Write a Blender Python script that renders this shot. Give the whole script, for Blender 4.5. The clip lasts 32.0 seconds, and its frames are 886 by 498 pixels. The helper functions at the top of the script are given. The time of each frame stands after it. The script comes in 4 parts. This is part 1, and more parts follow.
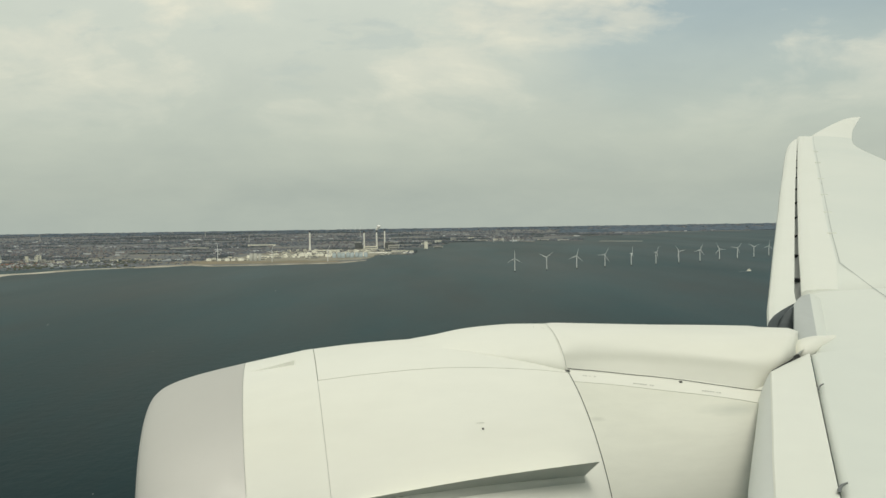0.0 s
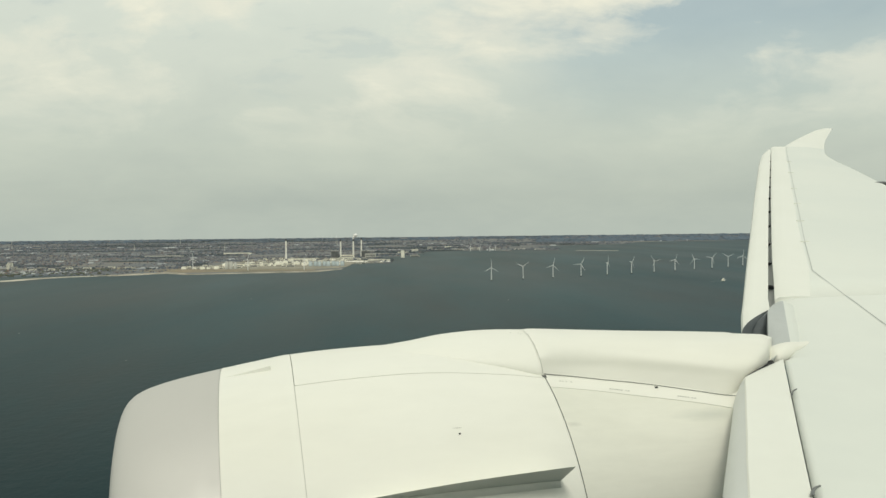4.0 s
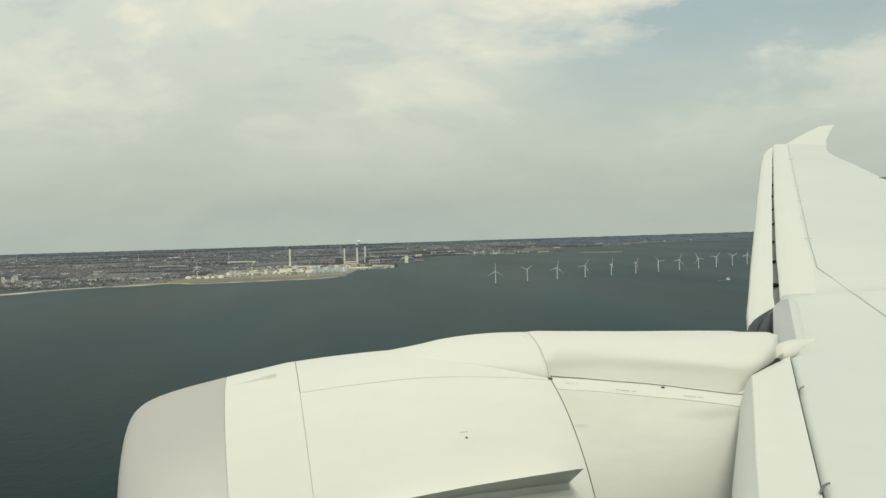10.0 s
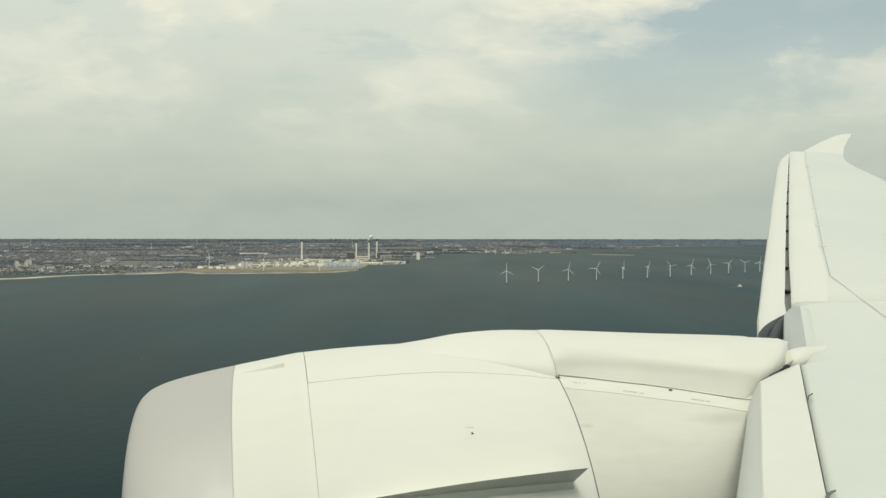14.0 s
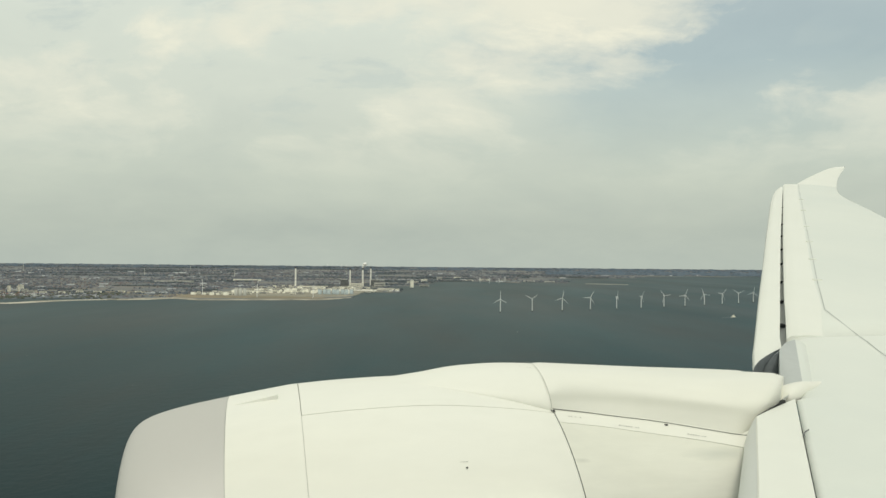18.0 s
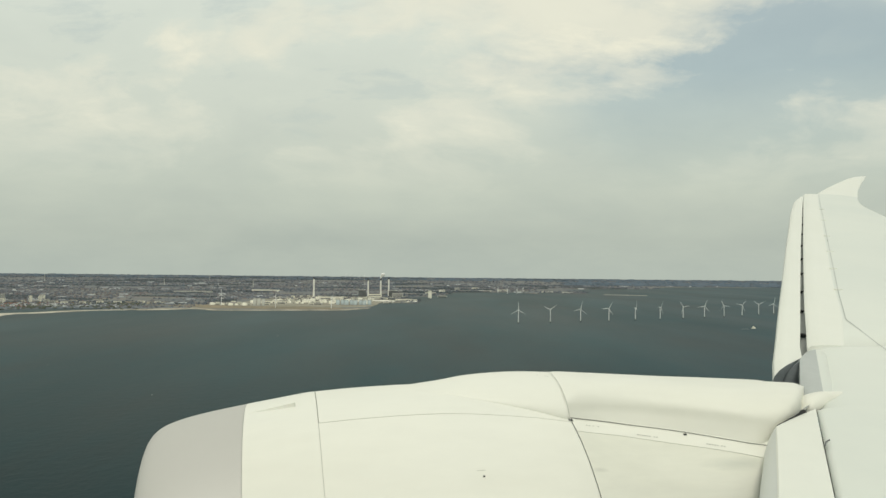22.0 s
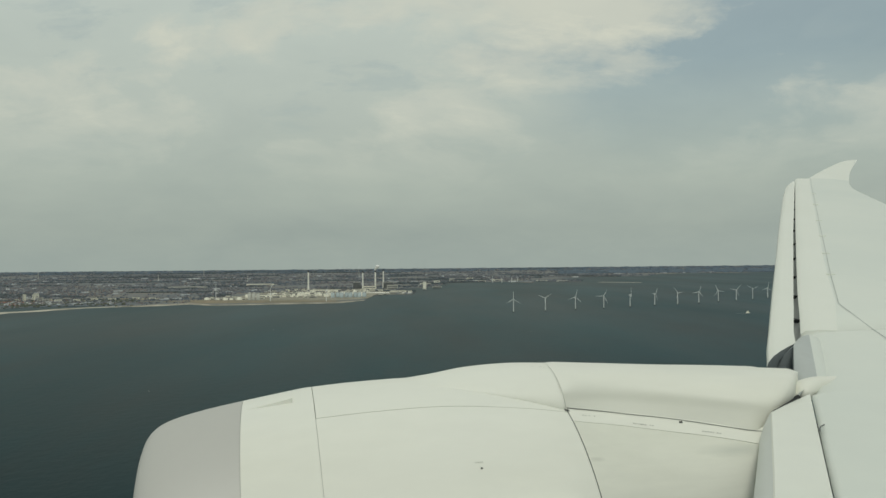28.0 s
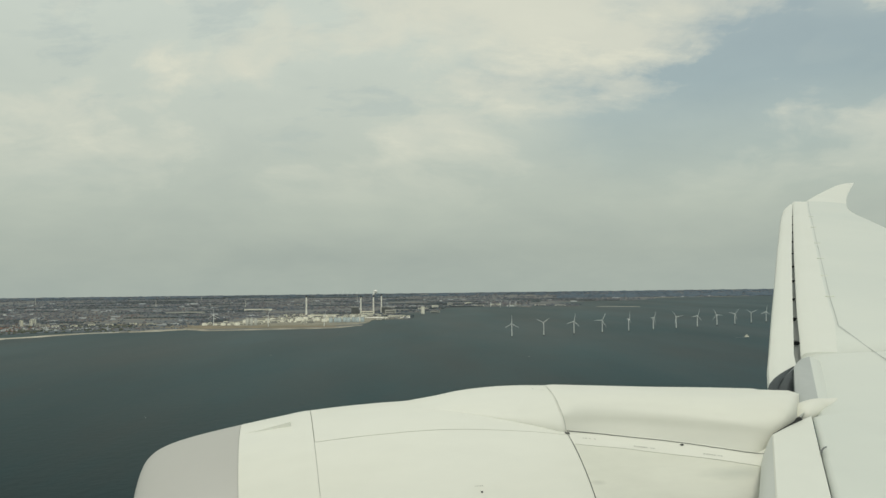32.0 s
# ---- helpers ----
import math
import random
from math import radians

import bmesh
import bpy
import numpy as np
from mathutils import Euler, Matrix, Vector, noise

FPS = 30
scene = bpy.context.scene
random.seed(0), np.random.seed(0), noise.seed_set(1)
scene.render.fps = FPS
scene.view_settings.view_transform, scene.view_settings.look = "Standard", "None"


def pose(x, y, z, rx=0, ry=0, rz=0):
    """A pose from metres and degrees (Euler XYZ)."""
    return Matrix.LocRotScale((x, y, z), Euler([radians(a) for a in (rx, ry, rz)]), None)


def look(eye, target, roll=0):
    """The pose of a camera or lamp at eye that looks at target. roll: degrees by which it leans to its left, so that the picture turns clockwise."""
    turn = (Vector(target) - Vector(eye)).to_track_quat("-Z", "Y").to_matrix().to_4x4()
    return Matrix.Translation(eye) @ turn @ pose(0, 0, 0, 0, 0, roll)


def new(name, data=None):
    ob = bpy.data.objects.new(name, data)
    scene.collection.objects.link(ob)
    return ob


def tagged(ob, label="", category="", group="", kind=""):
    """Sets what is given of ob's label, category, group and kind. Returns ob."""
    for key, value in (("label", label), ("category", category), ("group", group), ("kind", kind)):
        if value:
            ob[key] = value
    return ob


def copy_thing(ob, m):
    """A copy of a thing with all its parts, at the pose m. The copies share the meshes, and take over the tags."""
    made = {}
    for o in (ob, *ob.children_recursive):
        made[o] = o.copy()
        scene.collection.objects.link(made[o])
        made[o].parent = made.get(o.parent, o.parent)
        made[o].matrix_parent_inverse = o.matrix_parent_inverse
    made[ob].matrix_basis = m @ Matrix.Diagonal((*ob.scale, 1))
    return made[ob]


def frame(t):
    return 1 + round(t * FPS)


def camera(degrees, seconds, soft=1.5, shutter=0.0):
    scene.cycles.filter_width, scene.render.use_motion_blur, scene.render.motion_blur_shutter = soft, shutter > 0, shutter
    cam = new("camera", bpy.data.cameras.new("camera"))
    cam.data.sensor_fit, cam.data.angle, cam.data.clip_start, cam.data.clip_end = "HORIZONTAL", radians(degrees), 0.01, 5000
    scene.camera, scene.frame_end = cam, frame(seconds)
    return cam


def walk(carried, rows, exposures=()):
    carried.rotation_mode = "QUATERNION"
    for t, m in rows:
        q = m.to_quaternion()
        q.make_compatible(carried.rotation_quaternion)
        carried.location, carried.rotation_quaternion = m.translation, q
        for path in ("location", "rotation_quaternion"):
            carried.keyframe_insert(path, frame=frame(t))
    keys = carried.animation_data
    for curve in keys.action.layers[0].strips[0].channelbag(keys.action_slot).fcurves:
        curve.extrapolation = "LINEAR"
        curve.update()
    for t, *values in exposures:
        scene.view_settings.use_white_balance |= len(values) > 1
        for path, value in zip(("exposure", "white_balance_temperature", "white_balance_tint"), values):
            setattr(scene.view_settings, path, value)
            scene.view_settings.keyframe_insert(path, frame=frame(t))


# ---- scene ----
cam = camera(52.0, 32.0, soft=1.5)
EYE = 42.0
PATH = [
    (0, 0.002, 0.005, 42.023, 88.202, 0.853, 0.011),
    (0.5, -0.005, 0.010, 42.034, 88.395, 0.531, -0.185),
    (1, 0.002, 0.010, 42.012, 88.598, 0.749, 0.091),
    (1.5, 0.001, 0.031, 42.015, 88.815, 0.989, -0.703),
    (2, -0.006, 0.006, 42.021, 88.702, 0.955, -0.982),
    (2.5, -0.001, -0.002, 42.006, 88.753, 1.126, -1.090),
    (3, -0.002, -0.002, 41.994, 88.802, 1.072, -1.287),
    (3.5, -0.003, -0.006, 41.998, 88.849, 0.915, -1.384),
    (5.5, -0.007, -0.006, 41.992, 88.193, -0.254, -1.545),
    (6, -0.008, -0.002, 41.994, 88.262, 0.397, -1.660),
    (6.5, -0.002, -0.012, 42.001, 88.316, 0.744, -1.524),
    (7, -0.008, -0.004, 41.999, 88.311, 0.650, -1.822),
    (7.5, -0.003, -0.022, 41.967, 88.713, 0.943, -1.890),
    (8, -0.007, -0.003, 41.974, 88.954, 1.273, -1.864),
    (8.5, -0.006, 0.006, 41.999, 88.898, 1.462, -1.840),
    (9, -0.005, -0.007, 41.982, 88.987, 1.785, -1.483),
    (9.5, -0.003, -0.006, 42.001, 88.951, 1.763, -1.336),
    (10, 0.000, 0.001, 41.992, 89.044, 1.747, -1.239),
    (10.5, 0.001, 0.004, 41.991, 88.936, 1.606, -1.007),
    (11, 0.004, 0.000, 41.990, 88.760, 1.377, -0.306),
    (11.5, 0.001, 0.009, 42.017, 88.783, 1.075, 0.407),
    (12, -0.001, 0.012, 42.022, 88.327, 1.064, 0.146),
    (12.5, 0.001, 0.015, 42.020, 88.288, 0.814, 0.059),
    (13, 0.000, 0.001, 42.000, 88.595, 0.198, -0.005),
    (13.5, 0.002, -0.006, 41.999, 88.702, -0.116, -0.255),
    (14, 0.001, -0.001, 41.974, 88.905, -0.043, -0.465),
    (14.5, 0.011, -0.003, 41.969, 89.183, 0.062, -0.291),
    (16.5, -0.004, 0.020, 41.996, 90.791, -1.359, -0.017),
    (17, 0.002, 0.037, 42.003, 90.726, -0.691, -0.022),
    (17.5, -0.002, 0.007, 42.026, 90.563, -0.543, -0.446),
    (18, -0.013, 0.007, 42.005, 90.671, -0.531, -0.833),
    (18.5, -0.008, -0.002, 41.980, 90.783, -0.348, -0.807),
    (19, -0.010, 0.001, 41.994, 90.530, -0.551, -0.595),
    (19.5, -0.007, -0.003, 41.999, 90.422, -0.579, -0.411),
    (20, -0.002, -0.004, 41.973, 90.685, -0.524, -0.184),
    (20.5, -0.009, -0.004, 41.974, 90.782, -0.669, 0.024),
    (21, -0.006, 0.003, 41.980, 91.198, -0.494, 0.137),
    (21.5, -0.002, 0.003, 41.973, 91.449, -0.489, 0.164),
    (22, -0.007, 0.006, 41.986, 91.334, -0.579, 0.297),
    (22.5, -0.008, 0.008, 42.000, 91.106, -0.623, 0.380),
    (23, -0.005, 0.005, 42.019, 90.680, -0.651, 0.615),
    (23.5, -0.007, 0.006, 42.011, 90.374, -0.644, 0.577),
    (24, 0.001, -0.009, 42.004, 90.379, -0.399, 0.373),
    (24.5, -0.010, -0.001, 42.005, 90.871, 0.369, -0.600),
    (25, -0.007, -0.010, 41.996, 90.947, 0.408, -0.398),
    (25.5, -0.011, 0.007, 42.005, 90.612, 0.066, -0.320),
    (27.5, -0.012, 0.010, 42.008, 90.925, 0.523, -0.379),
    (28, -0.004, -0.006, 42.006, 90.745, 0.531, -0.064),
    (28.5, -0.007, 0.006, 42.006, 90.542, 0.419, 0.064),
    (29, -0.003, -0.008, 42.007, 90.565, 0.418, 0.080),
    (29.5, -0.011, -0.001, 42.007, 90.853, -0.011, -0.183),
    (30, 0.002, -0.011, 41.975, 91.182, 0.243, -0.251),
    (30.5, -0.014, 0.007, 41.958, 92.122, -0.444, -0.425),
    (31, -0.002, -0.002, 41.979, 92.206, 0.685, -0.024),
    (31.5, -0.013, 0.012, 41.995, 92.238, 0.614, -0.351),
    (32, -0.012, 0.004, 41.988, 92.295, 0.695, -0.183),
]
walk(cam, [(r[0], pose(*r[1:])) for r in PATH],
     exposures=[(0, -0.1, 6560, 7), (1, 0.02, 6560, 7), (3, 0.02, 6560, 7), (7, 0.0, 6560, 7), (9, -0.06, 6560, 7), (12, 0.0, 6560, 7), (20.5, 0.03, 6560, 7),
               (22, -0.02, 6560, 7), (23, -0.3, 6270, 5.0), (25, -0.36, 6270, 5.0), (28, -0.42, 6270, 5.0), (30, -0.4, 6270, 5.0), (31, -0.28, 6400, 5.5), (32, -0.24, 6420, 5.8)])


# ---- world and sun ----
def ramp(nt, stops, source):
    n = nt.nodes.new("ShaderNodeValToRGB")
    el = n.color_ramp.elements
    while len(el) < len(stops):
        el.new(0.5)
    for e, (p, c) in zip(el, stops):
        e.position, e.color = p, (*c, 1)
    nt.links.new(source, n.inputs[0])
    return n.outputs[0]


def mixed(nt, kind, a, b, fac):
    n = nt.nodes.new("ShaderNodeMix")
    n.data_type, n.blend_type = "RGBA", kind
    for sock, value in ((n.inputs[0], fac), (n.inputs[6], a), (n.inputs[7], b)):
        if isinstance(value, (int, float)):
            sock.default_value = value
        elif isinstance(value, tuple):
            sock.default_value = (*value, 1)
        else:
            nt.links.new(value, sock)
    return n.outputs[2]


def calc(nt, op, a, b=0.0):
    n = nt.nodes.new("ShaderNodeMath")
    n.operation = op
    for sock, value in ((n.inputs[0], a), (n.inputs[1], b)):
        if isinstance(value, (int, float)):
            sock.default_value = value
        else:
            nt.links.new(value, sock)
    return n.outputs[0]


def noise_of(nt, coords, scale, detail=4.0, rough=0.55, stretch=(1, 1, 1), offset=(0, 0, 0)):
    m = nt.nodes.new("ShaderNodeMapping")
    m.inputs[3].default_value, m.inputs[1].default_value = stretch, offset
    nt.links.new(coords, m.inputs[0])
    n = nt.nodes.new("ShaderNodeTexNoise")
    n.inputs["Scale"].default_value, n.inputs["Detail"].default_value, n.inputs["Roughness"].default_value = scale, detail, rough
    nt.links.new(m.outputs[0], n.inputs["Vector"])
    return n.outputs["Fac"]


SUN_TO = Vector((0.02, -0.57, 0.81)).normalized()
world = bpy.data.worlds.new("overcast_sky")
scene.world = world
world.use_nodes = True
wt = world.node_tree
wt.nodes.clear()
sky = wt.nodes.new("ShaderNodeTexSky")
sky.sky_type, sky.sun_disc = "NISHITA", False
sky.sun_elevation = math.asin(SUN_TO.z)
sky.sun_rotation = math.atan2(SUN_TO.x, SUN_TO.y)
sky.air_density, sky.dust_density = 1.2, 2.0
tc = wt.nodes.new("ShaderNodeTexCoord")
way = tc.outputs["Generated"]
sep = wt.nodes.new("ShaderNodeSeparateXYZ")
wt.links.new(way, sep.inputs[0])
up = sep.outputs[2]
# cloud sheet seen in perspective: the ways are laid on a flat layer overhead
lift = calc(wt, "ADD", calc(wt, "MAXIMUM", up, 0.0), 0.32)
flat = wt.nodes.new("ShaderNodeCombineXYZ")
wt.links.new(calc(wt, "DIVIDE", sep.outputs[0], lift), flat.inputs[0])
wt.links.new(calc(wt, "DIVIDE", sep.outputs[1], lift), flat.inputs[1])
big = noise_of(wt, flat.outputs[0], 1.0, 4.0, 0.55, (1.0, 0.9, 1), (1.72, 1.7, 0))
big = calc(wt, "SUBTRACT", big, calc(wt, "MULTIPLY", sep.outputs[0], 0.125))
swirl = noise_of(wt, flat.outputs[0], 1.6, 3.0, 0.5, (1, 1, 1), (3.1, 0.6, 4.0))
swept = wt.nodes.new("ShaderNodeVectorMath")
swept.operation = "MULTIPLY_ADD"
wt.links.new(swirl, swept.inputs[0])
swept.inputs[1].default_value = (0.35, 0.25, 0.3)
wt.links.new(flat.outputs[0], swept.inputs[2])
fine = noise_of(wt, swept.outputs[0], 2.6, 8.0, 0.58, (1.0, 0.95, 1), (0.2, 5.0, 2.0))
wisp = noise_of(wt, swept.outputs[0], 5.5, 9.0, 0.62, (0.8, 1.3, 1), (2.3, 1.4, 7.0))
body = ramp(wt, [(0.0, (0.47, 0.515, 0.462)), (0.035, (0.48, 0.522, 0.462)), (0.09, (0.575, 0.615, 0.535)),
                 (0.17, (0.665, 0.70, 0.615)), (0.28, (0.72, 0.76, 0.68)), (1.0, (0.64, 0.68, 0.63))], up)
blue = mixed(wt, "MULTIPLY", sky.outputs[0], (0.074, 0.088, 0.088), 1.0)
blue = mixed(wt, "MIX", blue, body, 0.5)
gaps = ramp(wt, [(0.34, (1, 1, 1)), (0.52, (0, 0, 0))], big)
high = ramp(wt, [(0.08, (0, 0, 0)), (0.21, (1, 1, 1))], up)
cover = mixed(wt, "MIX", body, blue, mixed(wt, "MULTIPLY", gaps, high, 1.0))
pale = mixed(wt, "MULTIPLY", ramp(wt, [(0.36, (1, 1, 1)), (0.47, (0, 0, 0))], wisp), high, 1.0)
cover = mixed(wt, "MIX", cover, blue, calc(wt, "MULTIPLY", pale, 0.3))
glow = mixed(wt, "MULTIPLY", ramp(wt, [(0.46, (0, 0, 0)), (0.53, (0.55, 0.55, 0.55)), (0.62, (1, 1, 1))], fine), high, 1.0)
cover = mixed(wt, "MIX", cover, (0.80, 0.78, 0.66), calc(wt, "MULTIPLY", glow, 0.85))
tufts = mixed(wt, "MULTIPLY", ramp(wt, [(0.52, (0, 0, 0)), (0.64, (1, 1, 1))], wisp), glow, 1.0)
cover = mixed(wt, "MIX", cover, (0.92, 0.88, 0.72), calc(wt, "MULTIPLY", tufts, 0.55))
shade = ramp(wt, [(0.3, (0.92, 0.935, 0.95)), (0.7, (1.04, 1.04, 1.03))], fine)
cover = mixed(wt, "MULTIPLY", cover, shade, 1.0)
back = wt.nodes.new("ShaderNodeBackground")
back.inputs[1].default_value = 1.0
wt.links.new(cover, back.inputs[0])
wo = wt.nodes.new("ShaderNodeOutputWorld")
wt.links.new(back.outputs[0], wo.inputs[0])

sun = new("sun", bpy.data.lights.new("sun", "SUN"))
sun.data.energy, sun.data.angle, sun.data.color = 1.35, radians(16), (1.0, 0.95, 0.84)
sun.matrix_basis = look(SUN_TO * 100 + Vector((0, 0, EYE)), (0, 0, EYE))


# ---- materials ----
def material(name, colour, rough=0.5, metal=0.0, scale=1.0, spread=0.1, bump=0.0, tint=None, island=0.0, stretch=(1, 1, 1), coat=0.0):
    """Colour with a coarse and a fine variation, in metres."""
    m = bpy.data.materials.new(name)
    m.use_nodes = True
    nt = m.node_tree
    b = nt.nodes["Principled BSDF"]
    co = nt.nodes.new("ShaderNodeTexCoord").outputs["Object"]
    coarse = noise_of(nt, co, scale, 4, 0.55, stretch)
    fine_ = noise_of(nt, co, scale * 9, 4, 0.6, stretch, (7, 3, 1))
    other = tint or tuple(c * (1 - spread * 2.2) for c in colour)
    k = ramp(nt, [(0.32, (0, 0, 0)), (0.68, (1, 1, 1))], coarse)
    c = mixed(nt, "MIX", colour, other, k)
    c = mixed(nt, "MULTIPLY", c, ramp(nt, [(0.3, (1 - spread,) * 3), (0.7, (1 + spread,) * 3)], fine_), 1.0)
    if island:
        info = nt.nodes.new("ShaderNodeNewGeometry").outputs["Random Per Island"]
        c = mixed(nt, "MULTIPLY", c, ramp(nt, [(0.0, (1 - island,) * 3), (1.0, (1 + island,) * 3)], info), 1.0)
    nt.links.new(c, b.inputs["Base Color"])
    nt.links.new(ramp(nt, [(0.3, (max(rough - 0.07, 0.02),) * 3), (0.7, (rough + 0.07,) * 3)], fine_), b.inputs["Roughness"])
    b.inputs["Metallic"].default_value = metal
    b.inputs["Coat Weight"].default_value = coat
    if bump:
        bp = nt.nodes.new("ShaderNodeBump")
        bp.inputs["Strength"].default_value, bp.inputs["Distance"].default_value = 0.6, bump
        nt.links.new(fine_, bp.inputs["Height"])
        nt.links.new(bp.outputs[0], b.inputs["Normal"])
    return m


def tone_patch(m, centre, size, tone):
    """A soft darker patch with its own place and extent, in metres, on a material."""
    nt = m.node_tree
    b = nt.nodes["Principled BSDF"]
    co = nt.nodes.new("ShaderNodeTexCoord").outputs["Object"]
    off = nt.nodes.new("ShaderNodeVectorMath")
    off.operation = "SUBTRACT"
    nt.links.new(co, off.inputs[0])
    off.inputs[1].default_value = centre
    fit = nt.nodes.new("ShaderNodeVectorMath")
    fit.operation = "DIVIDE"
    nt.links.new(off.outputs[0], fit.inputs[0])
    fit.inputs[1].default_value = size
    far = nt.nodes.new("ShaderNodeVectorMath")
    far.operation = "LENGTH"
    nt.links.new(fit.outputs[0], far.inputs[0])
    ragged = calc(nt, "ADD", far.outputs["Value"], calc(nt, "MULTIPLY", noise_of(nt, co, 9.0, 4, 0.6, (0.25, 1, 1)), 0.7))
    k = ramp(nt, [(0.30, (1, 1, 1)), (1.0, (0, 0, 0))], ragged)
    c = mixed(nt, "MIX", b.inputs["Base Color"].links[0].from_socket, tone, k)
    nt.links.new(c, b.inputs["Base Color"])


WHITE = material("aircraft_white_paint", (0.80, 0.80, 0.745), 0.5, 0, 0.8, 0.016, 0.0, tint=(0.775, 0.77, 0.70), stretch=(0.35, 1, 1), coat=0.0)
COOL = material("aircraft_cool_white_paint", (0.712, 0.735, 0.69), 0.5, 0, 0.4, 0.016, 0.0, tint=(0.675, 0.705, 0.668), coat=0.0)
SLATP = material("slat_paint", (0.775, 0.785, 0.735), 0.5, 0, 0.6, 0.014, 0.0, tint=(0.755, 0.765, 0.71))
REVP = material("reverser_cowl_paint", (0.77, 0.77, 0.70), 0.5, 0, 1.4, 0.025, 0.0, tint=(0.70, 0.70, 0.625), stretch=(0.3, 1, 1.4))
# long greyer band below the edge strip, towards the wing
tone_patch(REVP, (3.25, 6.22, -1.42), (0.55, 0.16, 0.075), (0.56, 0.575, 0.52))
# small grimy smudge by the fan cowl joint
tone_patch(REVP, (2.16, 6.14, -1.42), (0.14, 0.05, 0.035), (0.58, 0.58, 0.52))
# broad greyer patch on the aft lower cowl
tone_patch(REVP, (3.45, 5.9, -1.75), (0.35, 0.2, 0.22), (0.62, 0.635, 0.58))
LIPMETAL = material("brushed_lip_metal", (0.59, 0.58, 0.56), 0.6, 0.45, 0.7, 0.012, 0.0)
EDGEM = material("bare_slat_metal", (0.682, 0.704, 0.693), 0.5, 0.25, 0.8, 0.02)
GREYP = material("grey_paint", (0.41, 0.43, 0.42), 0.45, 0, 1.5, 0.03)
STUBP = material("pale_grey_paint", (0.47, 0.495, 0.49), 0.45, 0, 1.5, 0.05)
DARK = material("dark_recess", (0.03, 0.032, 0.034), 0.7, 0, 3, 0.2)
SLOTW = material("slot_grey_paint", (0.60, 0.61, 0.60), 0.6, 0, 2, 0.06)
# the slat hollow's shade, put into a mid grey
SLOT = material("slat_hollow_shade", (0.25, 0.28, 0.30), 0.6, 0, 2, 0.12)
GREYM = material("bracket_metal", (0.18, 0.19, 0.19), 0.45, 0.4, 5, 0.15)
LETTER = material("faded_lettering", (0.60, 0.61, 0.56), 0.6, 0, 20, 0.2)
STEEL = material("turbine_paint", (0.76, 0.77, 0.76), 0.45, 0, 0.4, 0.03)
CONCRETE = material("concrete", (0.36, 0.35, 0.32), 0.85, 0, 0.3, 0.15)
TANKW = material("tank_white", (0.92, 0.89, 0.77), 0.55, 0, 0.2, 0.06)
TANKB = material("tank_blue", (0.46, 0.53, 0.55), 0.55, 0, 0.2, 0.08)
CHIM = material("chimney_concrete", (0.92, 0.90, 0.84), 0.75, 0, 0.3, 0.06)
CAPD = material("chimney_cap_dark", (0.05, 0.05, 0.05), 0.8, 0, 0.5, 0.15)
HALL = material("hall_cladding", (0.50, 0.50, 0.46), 0.6, 0, 0.2, 0.1)
HALLD = material("dark_cladding", (0.13, 0.14, 0.145), 0.6, 0, 0.2, 0.15)
SAND = material("beach_sand", (0.58, 0.55, 0.47), 0.95, 0, 0.03, 0.1, tint=(0.34, 0.30, 0.24))


def sea_material():
    m = bpy.data.materials.new("sea_water")
    m.use_nodes = True
    nt = m.node_tree
    b = nt.nodes["Principled BSDF"]
    co = nt.nodes.new("ShaderNodeTexCoord").outputs["Object"]
    broad = noise_of(nt, co, 0.012, 5, 0.65, (1, 0.24, 1), (5, 3, 0))
    waves = noise_of(nt, co, 0.35, 5, 0.6, (1, 0.6, 1))
    # cloud shade enters the water's colour as broad duller patches
    c = mixed(nt, "MIX", (0.003, 0.037, 0.047), (0.014, 0.029, 0.033), ramp(nt, [(0.35, (0, 0, 0)), (0.65, (1, 1, 1))], broad))
    nt.links.new(c, b.inputs["Base Color"])
    nt.links.new(ramp(nt, [(0.28, (0.45, 0.45, 0.45)), (0.72, (0.53, 0.53, 0.53))], noise_of(nt, co, 0.009, 4, 0.55, (1.0, 0.2, 1), (40, 9, 0))), b.inputs["Roughness"])
    fres = nt.nodes.new("ShaderNodeFresnel")
    fres.inputs[0].default_value = 1.33
    nt.links.new(ramp(nt, [(0.18, (0.03, 0.03, 0.03)), (0.36, (0.12, 0.12, 0.12)), (0.62, (0.23, 0.23, 0.23)), (0.85, (0.32, 0.32, 0.32))], fres.outputs[0]), b.inputs["Specular IOR Level"])
    b.inputs["IOR"].default_value = 1.33
    b.inputs["Specular Tint"].default_value = (0.68, 0.92, 1.0, 1)
    bp = nt.nodes.new("ShaderNodeBump")
    bp.inputs["Strength"].default_value, bp.inputs["Distance"].default_value = 0.7, 0.24
    nt.links.new(waves, bp.inputs["Height"])
    nt.links.new(bp.outputs[0], b.inputs["Normal"])
    return m


